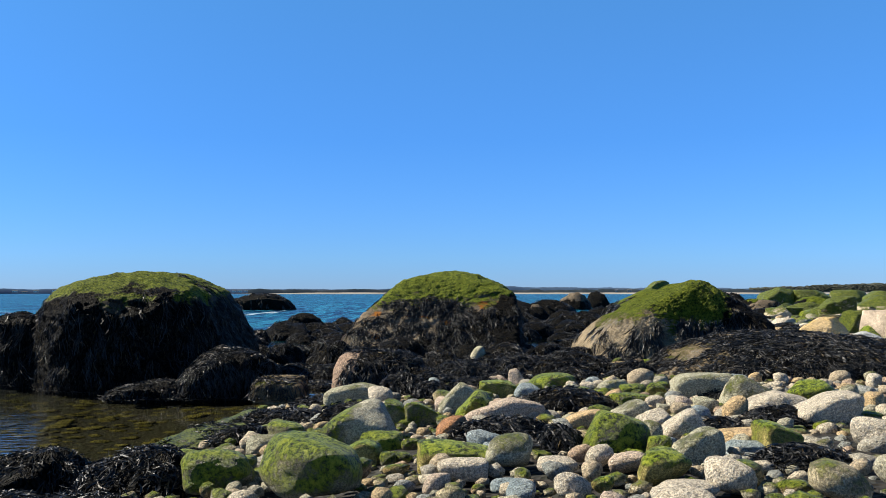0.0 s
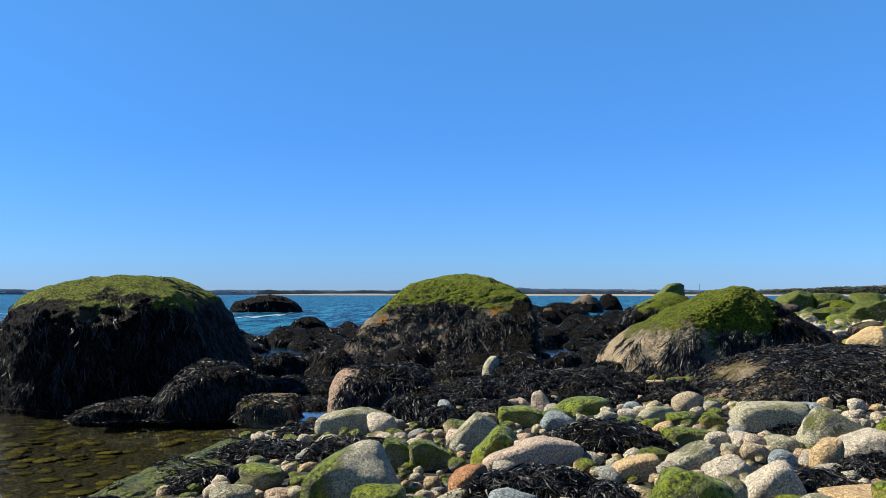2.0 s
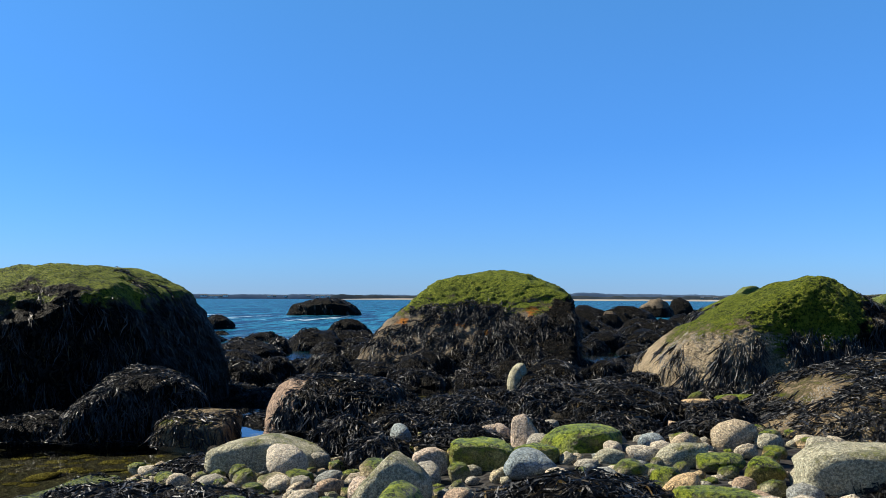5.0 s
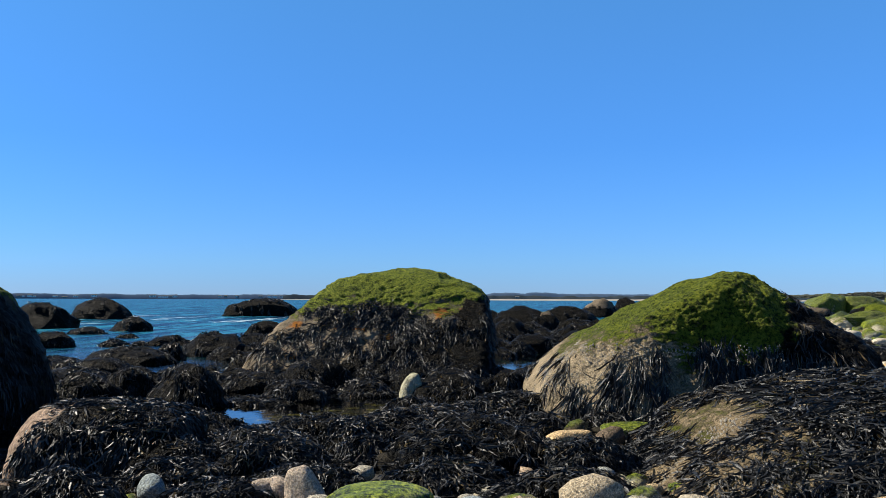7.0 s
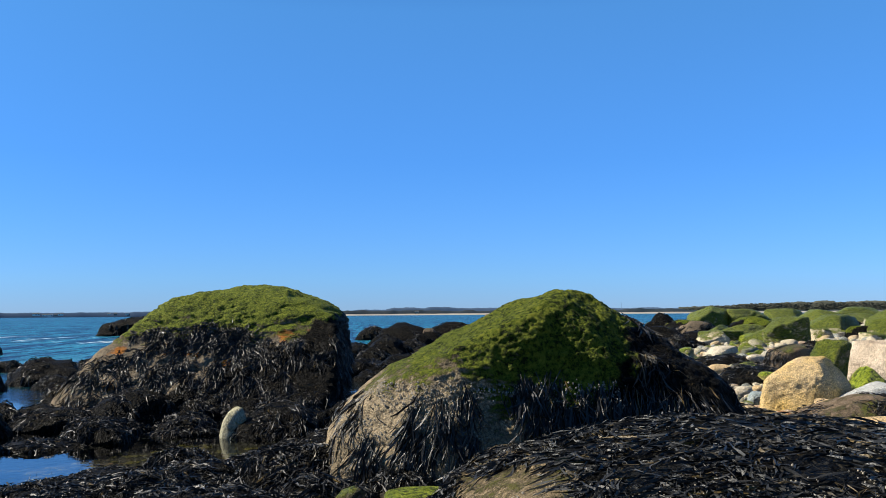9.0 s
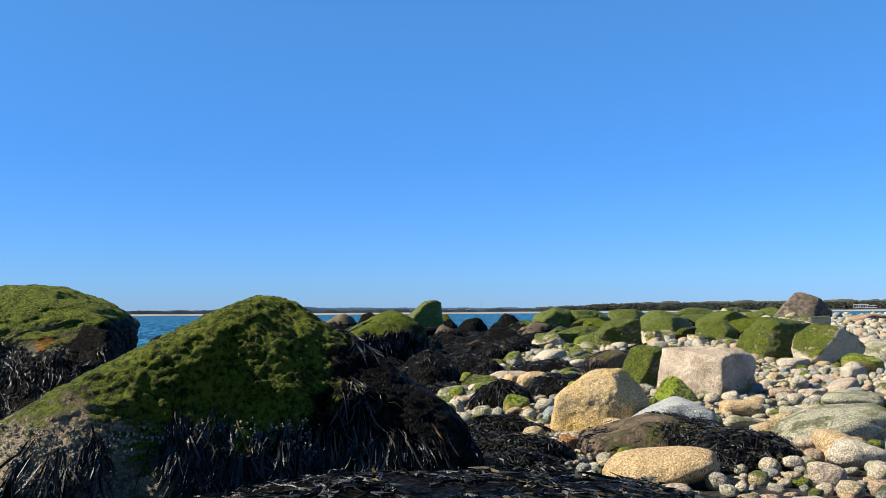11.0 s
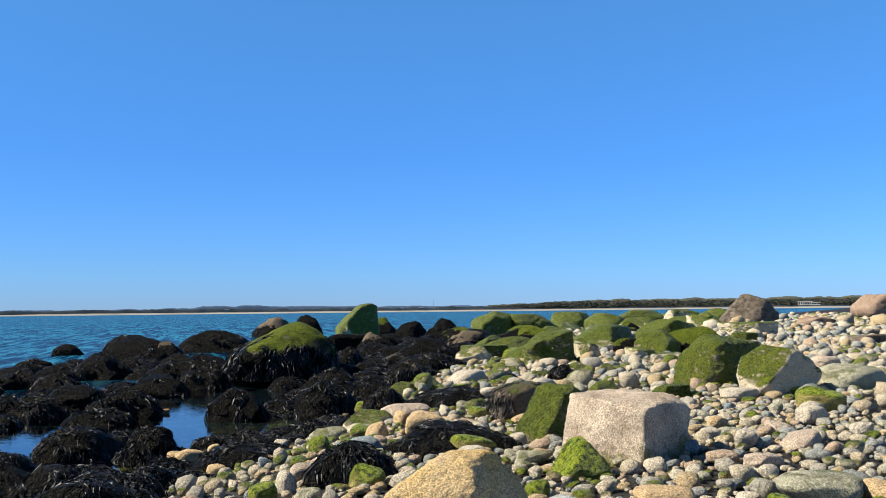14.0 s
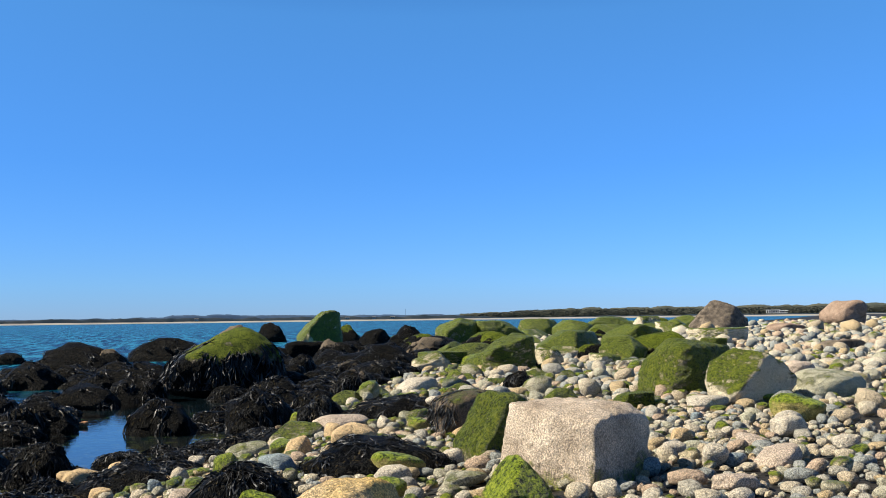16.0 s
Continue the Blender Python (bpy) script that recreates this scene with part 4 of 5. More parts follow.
weedy(1.77, 27.88, 1.13, 0.88, 0.55, 'f')
weedy(2.50, 23.87, 0.79, 0.62, 0.27, 'f')
weedy(6.81, 27.23, 0.83, 0.65, 0.44, 'f')
weedy(10.48, 64.33, 1.65, 1.31, 1.17, 'f')
weedy(13.18, 53.73, 1.46, 1.15, 1.05, 'f')
weedy(13.87, 50.00, 1.49, 1.17, 0.87, 'f')
weedy(12.98, 41.19, 1.33, 1.05, 1.07, 'f')
weedy(9.07, 34.93, 1.02, 0.80, 0.73, 'f')
weedy(7.24, 28.87, 0.71, 0.56, 0.57, 'f')
weedy(4.29, 19.77, 0.68, 0.53, 0.42, 'm')
weedy(5.40, 19.59, 0.80, 0.62, 0.49, 'm')
weedy(3.32, 16.67, 0.54, 0.42, 0.35, 'm')
weedy(7.05, 21.71, 0.59, 0.47, 0.36, 'm')
weedy(5.94, 18.47, 0.44, 0.35, 0.32, 'm')
weedy(3.22, 26.07, 1.04, 0.81, 0.48, 'm')
weedy(5.66, 14.46, 0.87, 0.73, 0.20, 'c')
weedy(3.49, 15.74, 0.54, 0.47, 0.20, 'c')
weedy(3.95, 17.28, 0.47, 0.41, 0.17, 'c')
weedy(4.80, 18.12, 0.70, 0.61, 0.13, 'c')
weedy(6.80, 18.26, 1.01, 0.87, 0.23, 'c')
weedy(8.22, 23.97, 0.50, 0.45, 0.28, 'c')
weedy(3.90, 10.50, 0.55, 0.45, 0.13, 'c')
weedy(4.18, 11.80, 0.62, 0.42, 0.13, 'c')
weedy(3.42, 11.45, 0.52, 0.46, 0.10, 'c')
weedy(3.85, 11.20, 0.52, 0.42, 0.10, 'c')
weedy(3.49, 10.61, 0.28, 0.24, 0.15, 'c')
weedy(4.91, 10.04, 0.53, 0.45, 0.15, 'c')
weedy(4.72, 13.56, 0.52, 0.45, 0.23, 'c')
weedy(3.44, 13.74, 0.26, 0.23, 0.19, 'c')
weedy(8.80, 19.72, 0.35, 0.31, 0.25, 'c')
weedy(-5.45, 17.62, 0.69, 0.54, 0.17, 'i')
weedy(-4.43, 17.83, 1.29, 1.00, 0.30, 'i')
weedy(-6.98, 23.22, 0.62, 0.49, 0.17, 'i')
weedy(-4.34, 26.42, 1.15, 0.90, 0.51, 'i')
weedy(-4.03, 18.53, 0.47, 0.37, 0.36, 'i')
weedy(1.82, 5.97, 0.38, 0.26, 0.08, 'c')
weedy(1.82, 4.89, 0.39, 0.28, 0.08, 'c')
weedy(-1.30, 5.65, 0.30, 0.22, 0.10, 'c')
weedy(-5.77, 18.19, 0.74, 0.58, 0.14, 'i')
weedy(-6.71, 22.48, 0.49, 0.39, 0.19, 'i')
weedy(-7.94, 26.35, 0.56, 0.45, 0.16, 'i')
weedy(-10.13, 28.78, 1.06, 0.84, 0.26, 'i')
weedy(-6.28, 22.94, 0.42, 0.33, 0.15, 'i')
weedy(-5.66, 23.25, 1.03, 0.81, 0.25, 'i')
weedy(-2.37, 12.82, 0.52, 0.41, 0.40, 'i')
weedy(-1.65, 12.47, 0.63, 0.49, 0.44, 'i')


# ---- cobbles that can be told apart ----
stone(-1.06, 4.05, 0.33, 0.24, 0.20, 'g')
stone(-0.58, 3.72, 0.42, 0.30, 0.26, 'g')
stone(-1.00, 5.40, 0.27, 0.20, 0.15, 'g')
stone(0.85, 3.59, 0.22, 0.16, 0.14, 'y')
stone(-1.40, 4.73, 0.13, 0.10, 0.13, 'y')
stone(0.59, 3.46, 0.10, 0.07, 0.07, 'y')
stone(-1.05, 5.04, 0.21, 0.15, 0.11, 'v')
split_stone(-0.72, 7.15, 0.54, 0.38, 0.19, "v", (((-0.45, 0, 0.89), 0.78), ((0.60, 0, 0.80), 0.75)), label="broad flat grey-green granite cobble beside the rockweed")
stone(0.85, 3.30, 0.26, 0.19, 0.08, 'w')
stone(1.04, 3.33, 0.22, 0.16, 0.13, 'w')
stone(0.46, 3.38, 0.16, 0.12, 0.10, 'w')
stone(0.46, 3.87, 0.17, 0.12, 0.07, 'w')
stone(1.61, 7.94, 0.20, 0.15, 0.08, 'w')
stone(0.76, 3.82, 0.17, 0.12, 0.09, 'p')
stone(-0.05, 3.63, 0.11, 0.08, 0.08, 'p')
stone(0.38, 7.44, 0.17, 0.13, 0.11, 'p')
stone(0.22, 3.60, 0.14, 0.10, 0.05, 'b')
stone(6.01, 11.85, 0.30, 0.22, 0.13, 't')
stone(5.96, 16.60, 0.39, 0.29, 0.16, 't')
stone(3.58, 12.18, 0.34, 0.25, 0.12, 't')
stone(3.61, 16.43, 0.29, 0.21, 0.13, 't')
stone(3.90, 15.17, 0.16, 0.12, 0.10, 't')
stone(5.91, 11.24, 0.16, 0.12, 0.08, 't')
stone(5.60, 11.17, 0.30, 0.22, 0.09, 'v')
stone(5.73, 10.47, 0.61, 0.44, 0.18, 'v')
stone(6.77, 11.67, 0.49, 0.36, 0.17, 'v')
stone(4.98, 16.64, 0.38, 0.28, 0.14, 'v')
stone(8.71, 14.20, 0.24, 0.18, 0.17, 'w')
stone(5.30, 9.73, 0.31, 0.23, 0.14, 'w')
stone(3.61, 13.00, 0.38, 0.28, 0.12, 'w')
stone(5.74, 11.95, 0.12, 0.09, 0.09, 'w')
stone(4.47, 12.19, 0.21, 0.15, 0.07, 'w')
stone(5.30, 10.15, 0.20, 0.15, 0.10, 'p')
stone(4.42, 13.71, 0.22, 0.16, 0.14, 'p')
stone(7.85, 13.22, 0.28, 0.21, 0.11, 'p')
stone(5.43, 11.28, 0.18, 0.14, 0.11, 'y')
stone(4.75, 13.27, 0.23, 0.17, 0.15, 'y')
stone(4.13, 13.12, 0.16, 0.12, 0.14, 'y')
stone(5.81, 19.12, 0.28, 0.21, 0.16, 'y')
stone(6.24, 11.51, 0.10, 0.07, 0.08, 'b')
stone(4.25, 14.88, 0.10, 0.08, 0.10, 'b')
stone(4.32, 10.87, 0.12, 0.09, 0.09, 'r')
stone(3.33, 20.65, 0.17, 0.13, 0.10, 'r')
stone(5.77, 15.74, 0.38, 0.28, 0.22, 't')
stone(3.69, 16.21, 0.25, 0.18, 0.18, 't')
stone(3.92, 16.83, 0.15, 0.11, 0.13, 't')
stone(4.31, 15.49, 0.16, 0.12, 0.08, 't')
stone(7.93, 16.38, 0.21, 0.16, 0.07, 't')
stone(5.67, 14.14, 0.41, 0.30, 0.17, 'y')
stone(5.50, 13.40, 0.19, 0.14, 0.12, 'y')
stone(4.87, 13.96, 0.23, 0.17, 0.09, 'y')
stone(6.56, 16.65, 0.21, 0.16, 0.12, 'y')
stone(9.39, 14.96, 0.50, 0.37, 0.24, 'y')
stone(5.93, 13.49, 0.28, 0.20, 0.10, 'v')
stone(11.11, 16.59, 0.82, 0.60, 0.29, 'v')
stone(4.62, 14.07, 0.23, 0.17, 0.14, 'p')
stone(5.97, 17.56, 0.60, 0.44, 0.18, 'p')
stone(7.15, 12.65, 0.24, 0.17, 0.10, 'p')
stone(12.62, 18.95, 0.51, 0.38, 0.27, 'p')
stone(8.12, 13.84, 0.23, 0.17, 0.10, 'p')
stone(8.77, 14.26, 0.30, 0.22, 0.18, 'w')
stone(9.35, 16.22, 0.39, 0.29, 0.15, 'w')
stone(7.54, 13.90, 0.19, 0.14, 0.10, 'w')
stone(7.49, 13.36, 0.17, 0.13, 0.15, 'w')
stone(7.68, 20.61, 0.55, 0.41, 0.23, 'w')
stone(7.21, 18.04, 0.44, 0.32, 0.20, 'w')
stone(4.58, 17.14, 0.16, 0.12, 0.10, 'w')
stone(6.98, 13.25, 0.13, 0.10, 0.12, 'b')
stone(7.61, 13.34, 0.17, 0.13, 0.09, 'b')
stone(4.91, 15.22, 0.12, 0.09, 0.09, 'b')
stone(9.44, 15.02, 0.51, 0.37, 0.22, 'g')
stone(10.35, 25.52, 0.80, 0.59, 0.24, 'g')
stone(10.11, 16.30, 0.40, 0.30, 0.15, 'g')
stone(1.92, 8.35, 0.06, 0.05, 0.06, 't')
stone(1.54, 8.44, 0.23, 0.17, 0.10, 't')
boulder(1.70, 6.04, 0.42, 0.26, 0.18, -3, STONE_KINDS["v"][0], "flat-topped pale grey block of stone among cobbles", 64, "cobble", "cobble", 4, sink=0.03, edge=18, facets=0, rough=0.07, fine=0.05,
        planes=(((-0.8, 0, 0.6), 1.12), ((0.7, -0.5, 0.5), 1.15)))
stone(4.27, 9.70, 0.52, 0.36, 0.16, 't', -30)
stone(1.88, 8.68, 0.26, 0.20, 0.10, 'g')
boulder(0.40, 13.25, 0.25, 0.21, 0.28, 20, STONE_KINDS["v"][0], "upright egg-shaped grey stone standing in the weed", 65, "cobble", "cobble", 4, base=0.0, sink=0.12, edge=5, facets=3, rough=0.06, planes=(((-0.5, 0, 0.86), 0.86), ((0.9, 0, 0.4), 0.9)))
stone(-0.13, 7.62, 0.15, 0.11, 0.11, 'b')
stone(0.18, 7.59, 0.13, 0.10, 0.04, 'w')
stone(4.73, 11.07, 0.22, 0.17, 0.13, 't')
stone(3.64, 9.55, 0.20, 0.15, 0.12, 'v')

# larger stones on the near shore, each with its own faces
boulder(-0.49, 4.97, 0.43, 0.31, 0.25, 0, COBBLE_FLANK, "big grey granite cobble with a green algae flank", 66, "cobble", "cobble", 4, sink=0.08, edge=9, facets=5, cut=0.74, rough=0.10, fine=0.045, group="cobbles on the shore",
        planes=(((-0.60, 0, 0.80), 0.75), ((0.90, 0, 0.40), 0.88), ((0.35, -0.5, 0.8), 0.86)))
split_stone(-0.33, 5.54, 0.15, 0.12, 0.17, "g", (((0.50, 0, 0.86), 0.85),))
split_stone(-0.17, 5.54, 0.23, 0.16, 0.15, "g", (((0.60, 0, 0.80), 0.68),), 12)
split_stone(0.06, 6.06, 0.28, 0.20, 0.23, "v", (((-0.72, 0, 0.69), 0.58), ((0.60, 0, 0.80), 0.80)), label="leaning wedge of pale grey-green stone")
split_stone(0.15, 5.43, 0.25, 0.20, 0.21, "y", (((-0.70, 0, 0.71), 0.66), ((0.55, -0.2, 0.8), 0.84)))
split_stone(0.33, 5.34, 0.46, 0.24, 0.18, "p", (((-0.52, 0, 0.85), 0.66), ((0.45, 0, 0.89), 0.82)), 4, "lumpy pinkish grey granite cobble beside rockweed", rough=0.17)
split_stone(0.36, 6.76, 0.27, 0.18, 0.14, "y", (((0, 0, 1), 0.88),), edge=14, label="squarish yellow-green cobble with a flat top")
split_stone(0.13, 6.72, 0.16, 0.12, 0.12, "p", (((-0.4, 0, 0.9), 0.88),))
split_stone(0.59, 6.78, 0.19, 0.14, 0.10, "y")
split_stone(0.54, 7.27, 0.14, 0.11, 0.17, "p", (((0.7, 0, 0.7), 0.72),), label="small pink upright cobble against the rockweed")
stone(1.12, 7.02, 0.13, 0.10, 0.10, "b")
stone(0.90, 6.73, 0.12, 0.09, 0.08, "v")
split_stone(0.80, 7.05, 0.41, 0.28, 0.16, "y", (((-0.50, 0, 0.87), 0.80), ((0.30, 0, 0.95), 0.92)), edge=4.5, label="domed yellow-green cobble at the rockweed's edge")
split_stone(0.01, 4.81, 0.16, 0.13, 0.14, "r", (((-0.6, -0.2, 0.77), 0.85),))
split_stone(0.77, 4.19, 0.31, 0.22, 0.21, "g", (((-0.92, 0, 0.38), 0.84), ((0.40, 0, 0.92), 0.90), ((0.1, -0.85, 0.5), 0.9)), edge=12, label="tall blocky cobble coated with green algae")
split_stone(1.03, 5.07, 0.26, 0.18, 0.15, "v", (((-0.55, 0, 0.83), 0.70), ((0.85, 0, 0.5), 0.85)))
split_stone(1.13, 4.93, 0.19, 0.14, 0.11, "w", (((-0.50, -0.3, 0.81), 0.72),), 15)
split_stone(1.17, 4.52, 0.23, 0.18, 0.17, "w", (((-0.62, 0, 0.78), 0.66), ((0.95, 0, 0.31), 0.86)), label="large bluish white granite cobble, split along one side")
split_stone(1.60, 5.09, 0.13, 0.12, 0.14, "t", (((-0.5, 0, 0.86), 0.85),))
split_stone(1.86, 5.60, 0.35, 0.22, 0.22, "v", (((0.55, 0, 0.83), 0.62), ((-0.90, 0, 0.43), 0.85)), label="pale slanted cobble propped on other stones")
split_stone(1.93, 5.32, 0.38, 0.27, 0.15, "w", (((-0.50, 0, 0.87), 0.76), ((0.50, 0, 0.87), 0.80)))
split_stone(2.33, 5.82, 0.28, 0.20, 0.14, "y", (((-0.3, -0.3, 0.9), 0.86),))
split_stone(2.02, 4.84, 0.34, 0.24, 0.18, "w", (((-0.6, 0, 0.8), 0.72),))
split_stone(1.47, 4.42, 0.30, 0.22, 0.07, "t", (((0, 0, 1), 0.80),), 20, "flat orange-tan slab under rockweed")
split_stone(1.49, 4.12, 0.21, 0.17, 0.14, "y", (((0.5, 0, 0.86), 0.82),))
split_stone(1.10, 3.99, 0.23, 0.17, 0.15, "v", (((-0.65, 0, 0.76), 0.72), ((0.95, 0, 0.2), 0.88)))
split_stone(1.33, 4.10, 0.17, 0.12, 0.07, "b", (((0, -0.2, 0.98), 0.8),))
split_stone(0.05, 4.12, 0.37, 0.24, 0.13, "y", (((0.45, 0, 0.89), 0.80),), 6, "long low cobble with bright algae streaks")
split_stone(0.25, 4.30, 0.17, 0.12, 0.07, "b", (((0, -0.2, 0.98), 0.8),))
split_stone(-0.43, 4.36, 0.23, 0.17, 0.13, "y", (((-0.6, 0, 0.8), 0.75),))
split_stone(-0.09, 4.45, 0.13, 0.11, 0.11, "v", (((-0.6, 0, 0.8), 0.8), ((0.6, 0, 0.8), 0.85)))
split_stone(-0.36, 4.72, 0.21, 0.15, 0.10, "g")
split_stone(0.75, 5.05, 0.20, 0.15, 0.10, "t", (((-0.5, 0, 0.86), 0.85),))
stone(0.80, 3.98, 0.11, 0.08, 0.07, "y")
stone(0.95, 4.08, 0.11, 0.09, 0.11, "y")
stone(1.03, 4.30, 0.11, 0.08, 0.07, "b")
stone(1.00, 4.42, 0.11, 0.09, 0.12, "v")
stone(1.43, 5.50, 0.14, 0.11, 0.10, "p")
stone(1.54, 5.47, 0.17, 0.10, 0.10, "v")
stone(1.29, 5.69, 0.15, 0.10, 0.10, "w")
stone(1.44, 6.29, 0.15, 0.12, 0.11, "y")
stone(1.20, 6.70, 0.21, 0.15, 0.10, "v")
stone(1.05, 6.75, 0.16, 0.12, 0.09, "w")
split_stone(1.16, 5.78, 0.28, 0.15, 0.11, "g", (((0.2, 0, 0.97), 0.85),))
stone(1.34, 6.55, 0.19, 0.13, 0.08, "g")
stone(0.41, 7.43, 0.14, 0.12, 0.12, "p")
stone(-0.05, 6.10, 0.13, 0.10, 0.11, "p")
weedy(0.72, 5.80, 0.66, 0.52, 0.13, "c")
weedy(-0.55, 5.95, 0.50, 0.36, 0.11, "c")
weedy(-0.40, 7.42, 0.42, 0.40, 0.18, "m")
weedy(-0.14, 6.95, 0.28, 0.26, 0.14, "m")
weedy(0.22, 7.42, 0.42, 0.28, 0.09, "c")
weedy(-0.15, 7.90, 0.42, 0.32, 0.12, "c")
weedy(0.50, 7.62, 0.40, 0.24, 0.10, "c")
weedy(1.00, 7.52, 0.42, 0.30, 0.11, "c")
weedy(1.42, 7.34, 0.40, 0.30, 0.10, "c")
weedy(0.24, 8.15, 0.48, 0.36, 0.16, "c")
weedy(0.28, 4.74, 0.48, 0.36, 0.11, "c")
weedy(0.53, 4.36, 0.18, 0.24, 0.12, "c")


# ---- the belt of weed between the sea and the dry stones ----
WEED_Y = np.array([-100, 5.0, 5.4, 6.7, 7.0, 7.2, 7.35, 7.7, 8.6, 9.5, 11, 12, 13, 14.7, 16, 17.2, 18.6, 21.3, 24.5, 28.6, 34, 40, 50, 100])
WEED_X = np.array([-0.95, -0.95, -9, -9, -0.25, 0.60, 1.7, 1.9, 2.0, 4.0, 4.1, 3.55, 3.3, 3.8, 4.55, 4.95, 5.7, 7.0, 8.7, 10.6, 12.8, 15.8, 24, 60])
POOLS = ((-3.5, 17.3, 0.5, 1.2), (0.25, 12.35, 0.50, 0.50), (-1.6, 13.3, 0.25, 0.35), (-1.5, 7.6, 0.5, 0.5), (-1.5, 8.35, 0.4, 0.35), (-1.2, 8.9, 0.3, 0.35), (3.6, 20.4, 0.42, 3.4), (4.4, 19.0, 0.75, 0.45), (1.65, 17.9, 0.40, 1.7), (2.0, 25.0, 0.25, 2.6), (2.55, 18.7, 0.15, 0.3), (-4.6, 17.5, 1.2, 1.2), (-5.5, 24.0, 2.0, 3.0), (-6.0, 18.8, 1.6, 1.6), (-2.6, 15.6, 0.5, 0.8), (-0.94, 11.25, 0.3, 0.4), (-3.2, 7.0, 1.5, 1.6), (0.15, 11.9, 0.3, 0.4), (0.55, 11.5, 0.35, 1.2), (1.0, 12.0, 0.5, 0.4), (-0.72, 11.05, 0.35, 0.45), (-0.52, 12.24, 0.35, 0.35), (-3.19, 17.3, 0.7, 0.8), (3.7, 19.2, 0.6, 1.6), (4.6, 23.5, 0.4, 3.0), (3.65, 11.6, 0.6, 1.2))   # open water: middle and half sizes


def belt(count, x0, x1, y0, y1, size, kinds, seed, out, gap=0.75):
    """More weed heaps and weedy rocks, where none stands yet."""
    rng = np.random.default_rng(seed)
    made = 0
    for _ in range(count * 30):
        x, y = rng.uniform(x0, x1), rng.uniform(y0, y1)
        w = rng.uniform(*size)
        edge, shore = float(np.interp(y, WEED_Y, WEED_X)), float(np.interp(y, SHORE_Y, SHORE_X))
        if x > edge - 0.2 * w or x < shore - out or any(((x - a) / (p + 0.4 * w)) ** 2 + ((y - b) / (q + 0.4 * w)) ** 2 < 1 for a, b, p, q in POOLS):
            continue
        if any((x - a) ** 2 + (y - b) ** 2 < (gap * max(p, q) + 0.3 * w) ** 2 for a, b, p, q, _ in TAKEN):
            continue
        kind = kinds[rng.integers(len(kinds))]
        h = w * (rng.uniform(0.22, 0.42) if kind == "c" else rng.uniform(0.28, 0.46))
        if x < 2.2 and 9.3 < y < 13:      # the lowest ground lies nearly bare
            h *= 0.6
        weedy(round(x, 2), round(y, 2), w, w * rng.uniform(0.7, 1.1), h, kind)
        made += 1
        if made >= count:
            break


belt(9, -3.2, -0.9, 3.0, 5.2, (0.4, 0.7), "c", 90, 3.0)
belt(46, -2.0, 4.5, 7.2, 16.0, (0.4, 0.85), "ccm", 91, 1.2)
belt(40, 2.0, 8.0, 11.0, 20.0, (0.3, 0.5), "c", 98, 1.0)
belt(40, 0.0, 10.0, 16.0, 28.0, (0.5, 1.0), "cmf", 92, 3.0)
belt(40, 2.0, 16.0, 28.0, 46.0, (0.7, 1.6), "f", 93, 5.0)
belt(40, -3.5, 5.5, 12.5, 24.0, (0.4, 0.95), "mcf", 95, 6.0)
belt(16, -3.3, -0.6, 11.3, 19.0, (0.55, 1.0), "m", 96, 6.0)
belt(22, -6.5, -1.0, 12.0, 30.0, (0.6, 1.3), "mff", 97, 10.0)
belt(50, -1.6, 4.2, 8.8, 16.0, (0.3, 0.5), "c", 99, 2.0, 0.5)
belt(34, -9.0, 3.0, 12.0, 34.0, (0.5, 1.2), "f", 94, 9.0)


def green_belt(count, y0, y1, reach, size, seed):
    """Algae-covered rocks along the upper edge of the weed, where none stands yet."""
    rng = np.random.default_rng(seed)
    made = 0
    for _ in range(count * 40):
        y = rng.uniform(y0, y1)
        x = float(np.interp(y, WEED_Y, WEED_X)) + reach * rng.uniform() ** 1.6
        w = rng.uniform(*size)
        if any((x - a) ** 2 + (y - b) ** 2 < (0.7 * max(p, q) + 0.32 * w) ** 2 for a, b, p, q, _ in TAKEN):
            continue
        kind = rng.integers(5)
        mat, label = ((ROCK_GREEN, "green algae-covered rock among cobbles and weed"), (ROCK_MOSSY, "grey rock with patchy green algae on top"),
                      (ROCK_WEEDY_GREEN, "dark rock with a green algae crown"))[(0, 1, 0, 2, 1)[kind]]
        slopes = [((math.cos(a) * 0.8, math.sin(a) * 0.8, rng.uniform(0.3, 0.9)), rng.uniform(0.66, 0.9)) for a in rng.uniform(0, 6.28, 5)]
        boulder(x, y, w, w * rng.uniform(0.7, 0.95), w * rng.uniform(0.32, 0.58), rng.uniform(-40, 40), mat, label, 3000 + seed * 100 + made, "rock", "mossy_rock", 4, sink=0.1, edge=13, facets=3, rough=0.09, fine=0.05,
                planes=slopes, group="green rocks")
        made += 1
        if made >= count:
            break


green_belt(18, 17.0, 24.0, 3.5, (0.30, 0.55), 1)
green_belt(34, 22.0, 40.0, 6.0, (0.5, 1.25), 2)
green_belt(16, 40.0, 62.0, 9.0, (0.9, 1.9), 3)


# ---- shingle: the stones that nobody could count, laid largest first so that none overlap ----
CELL = 0.5
cells = {}


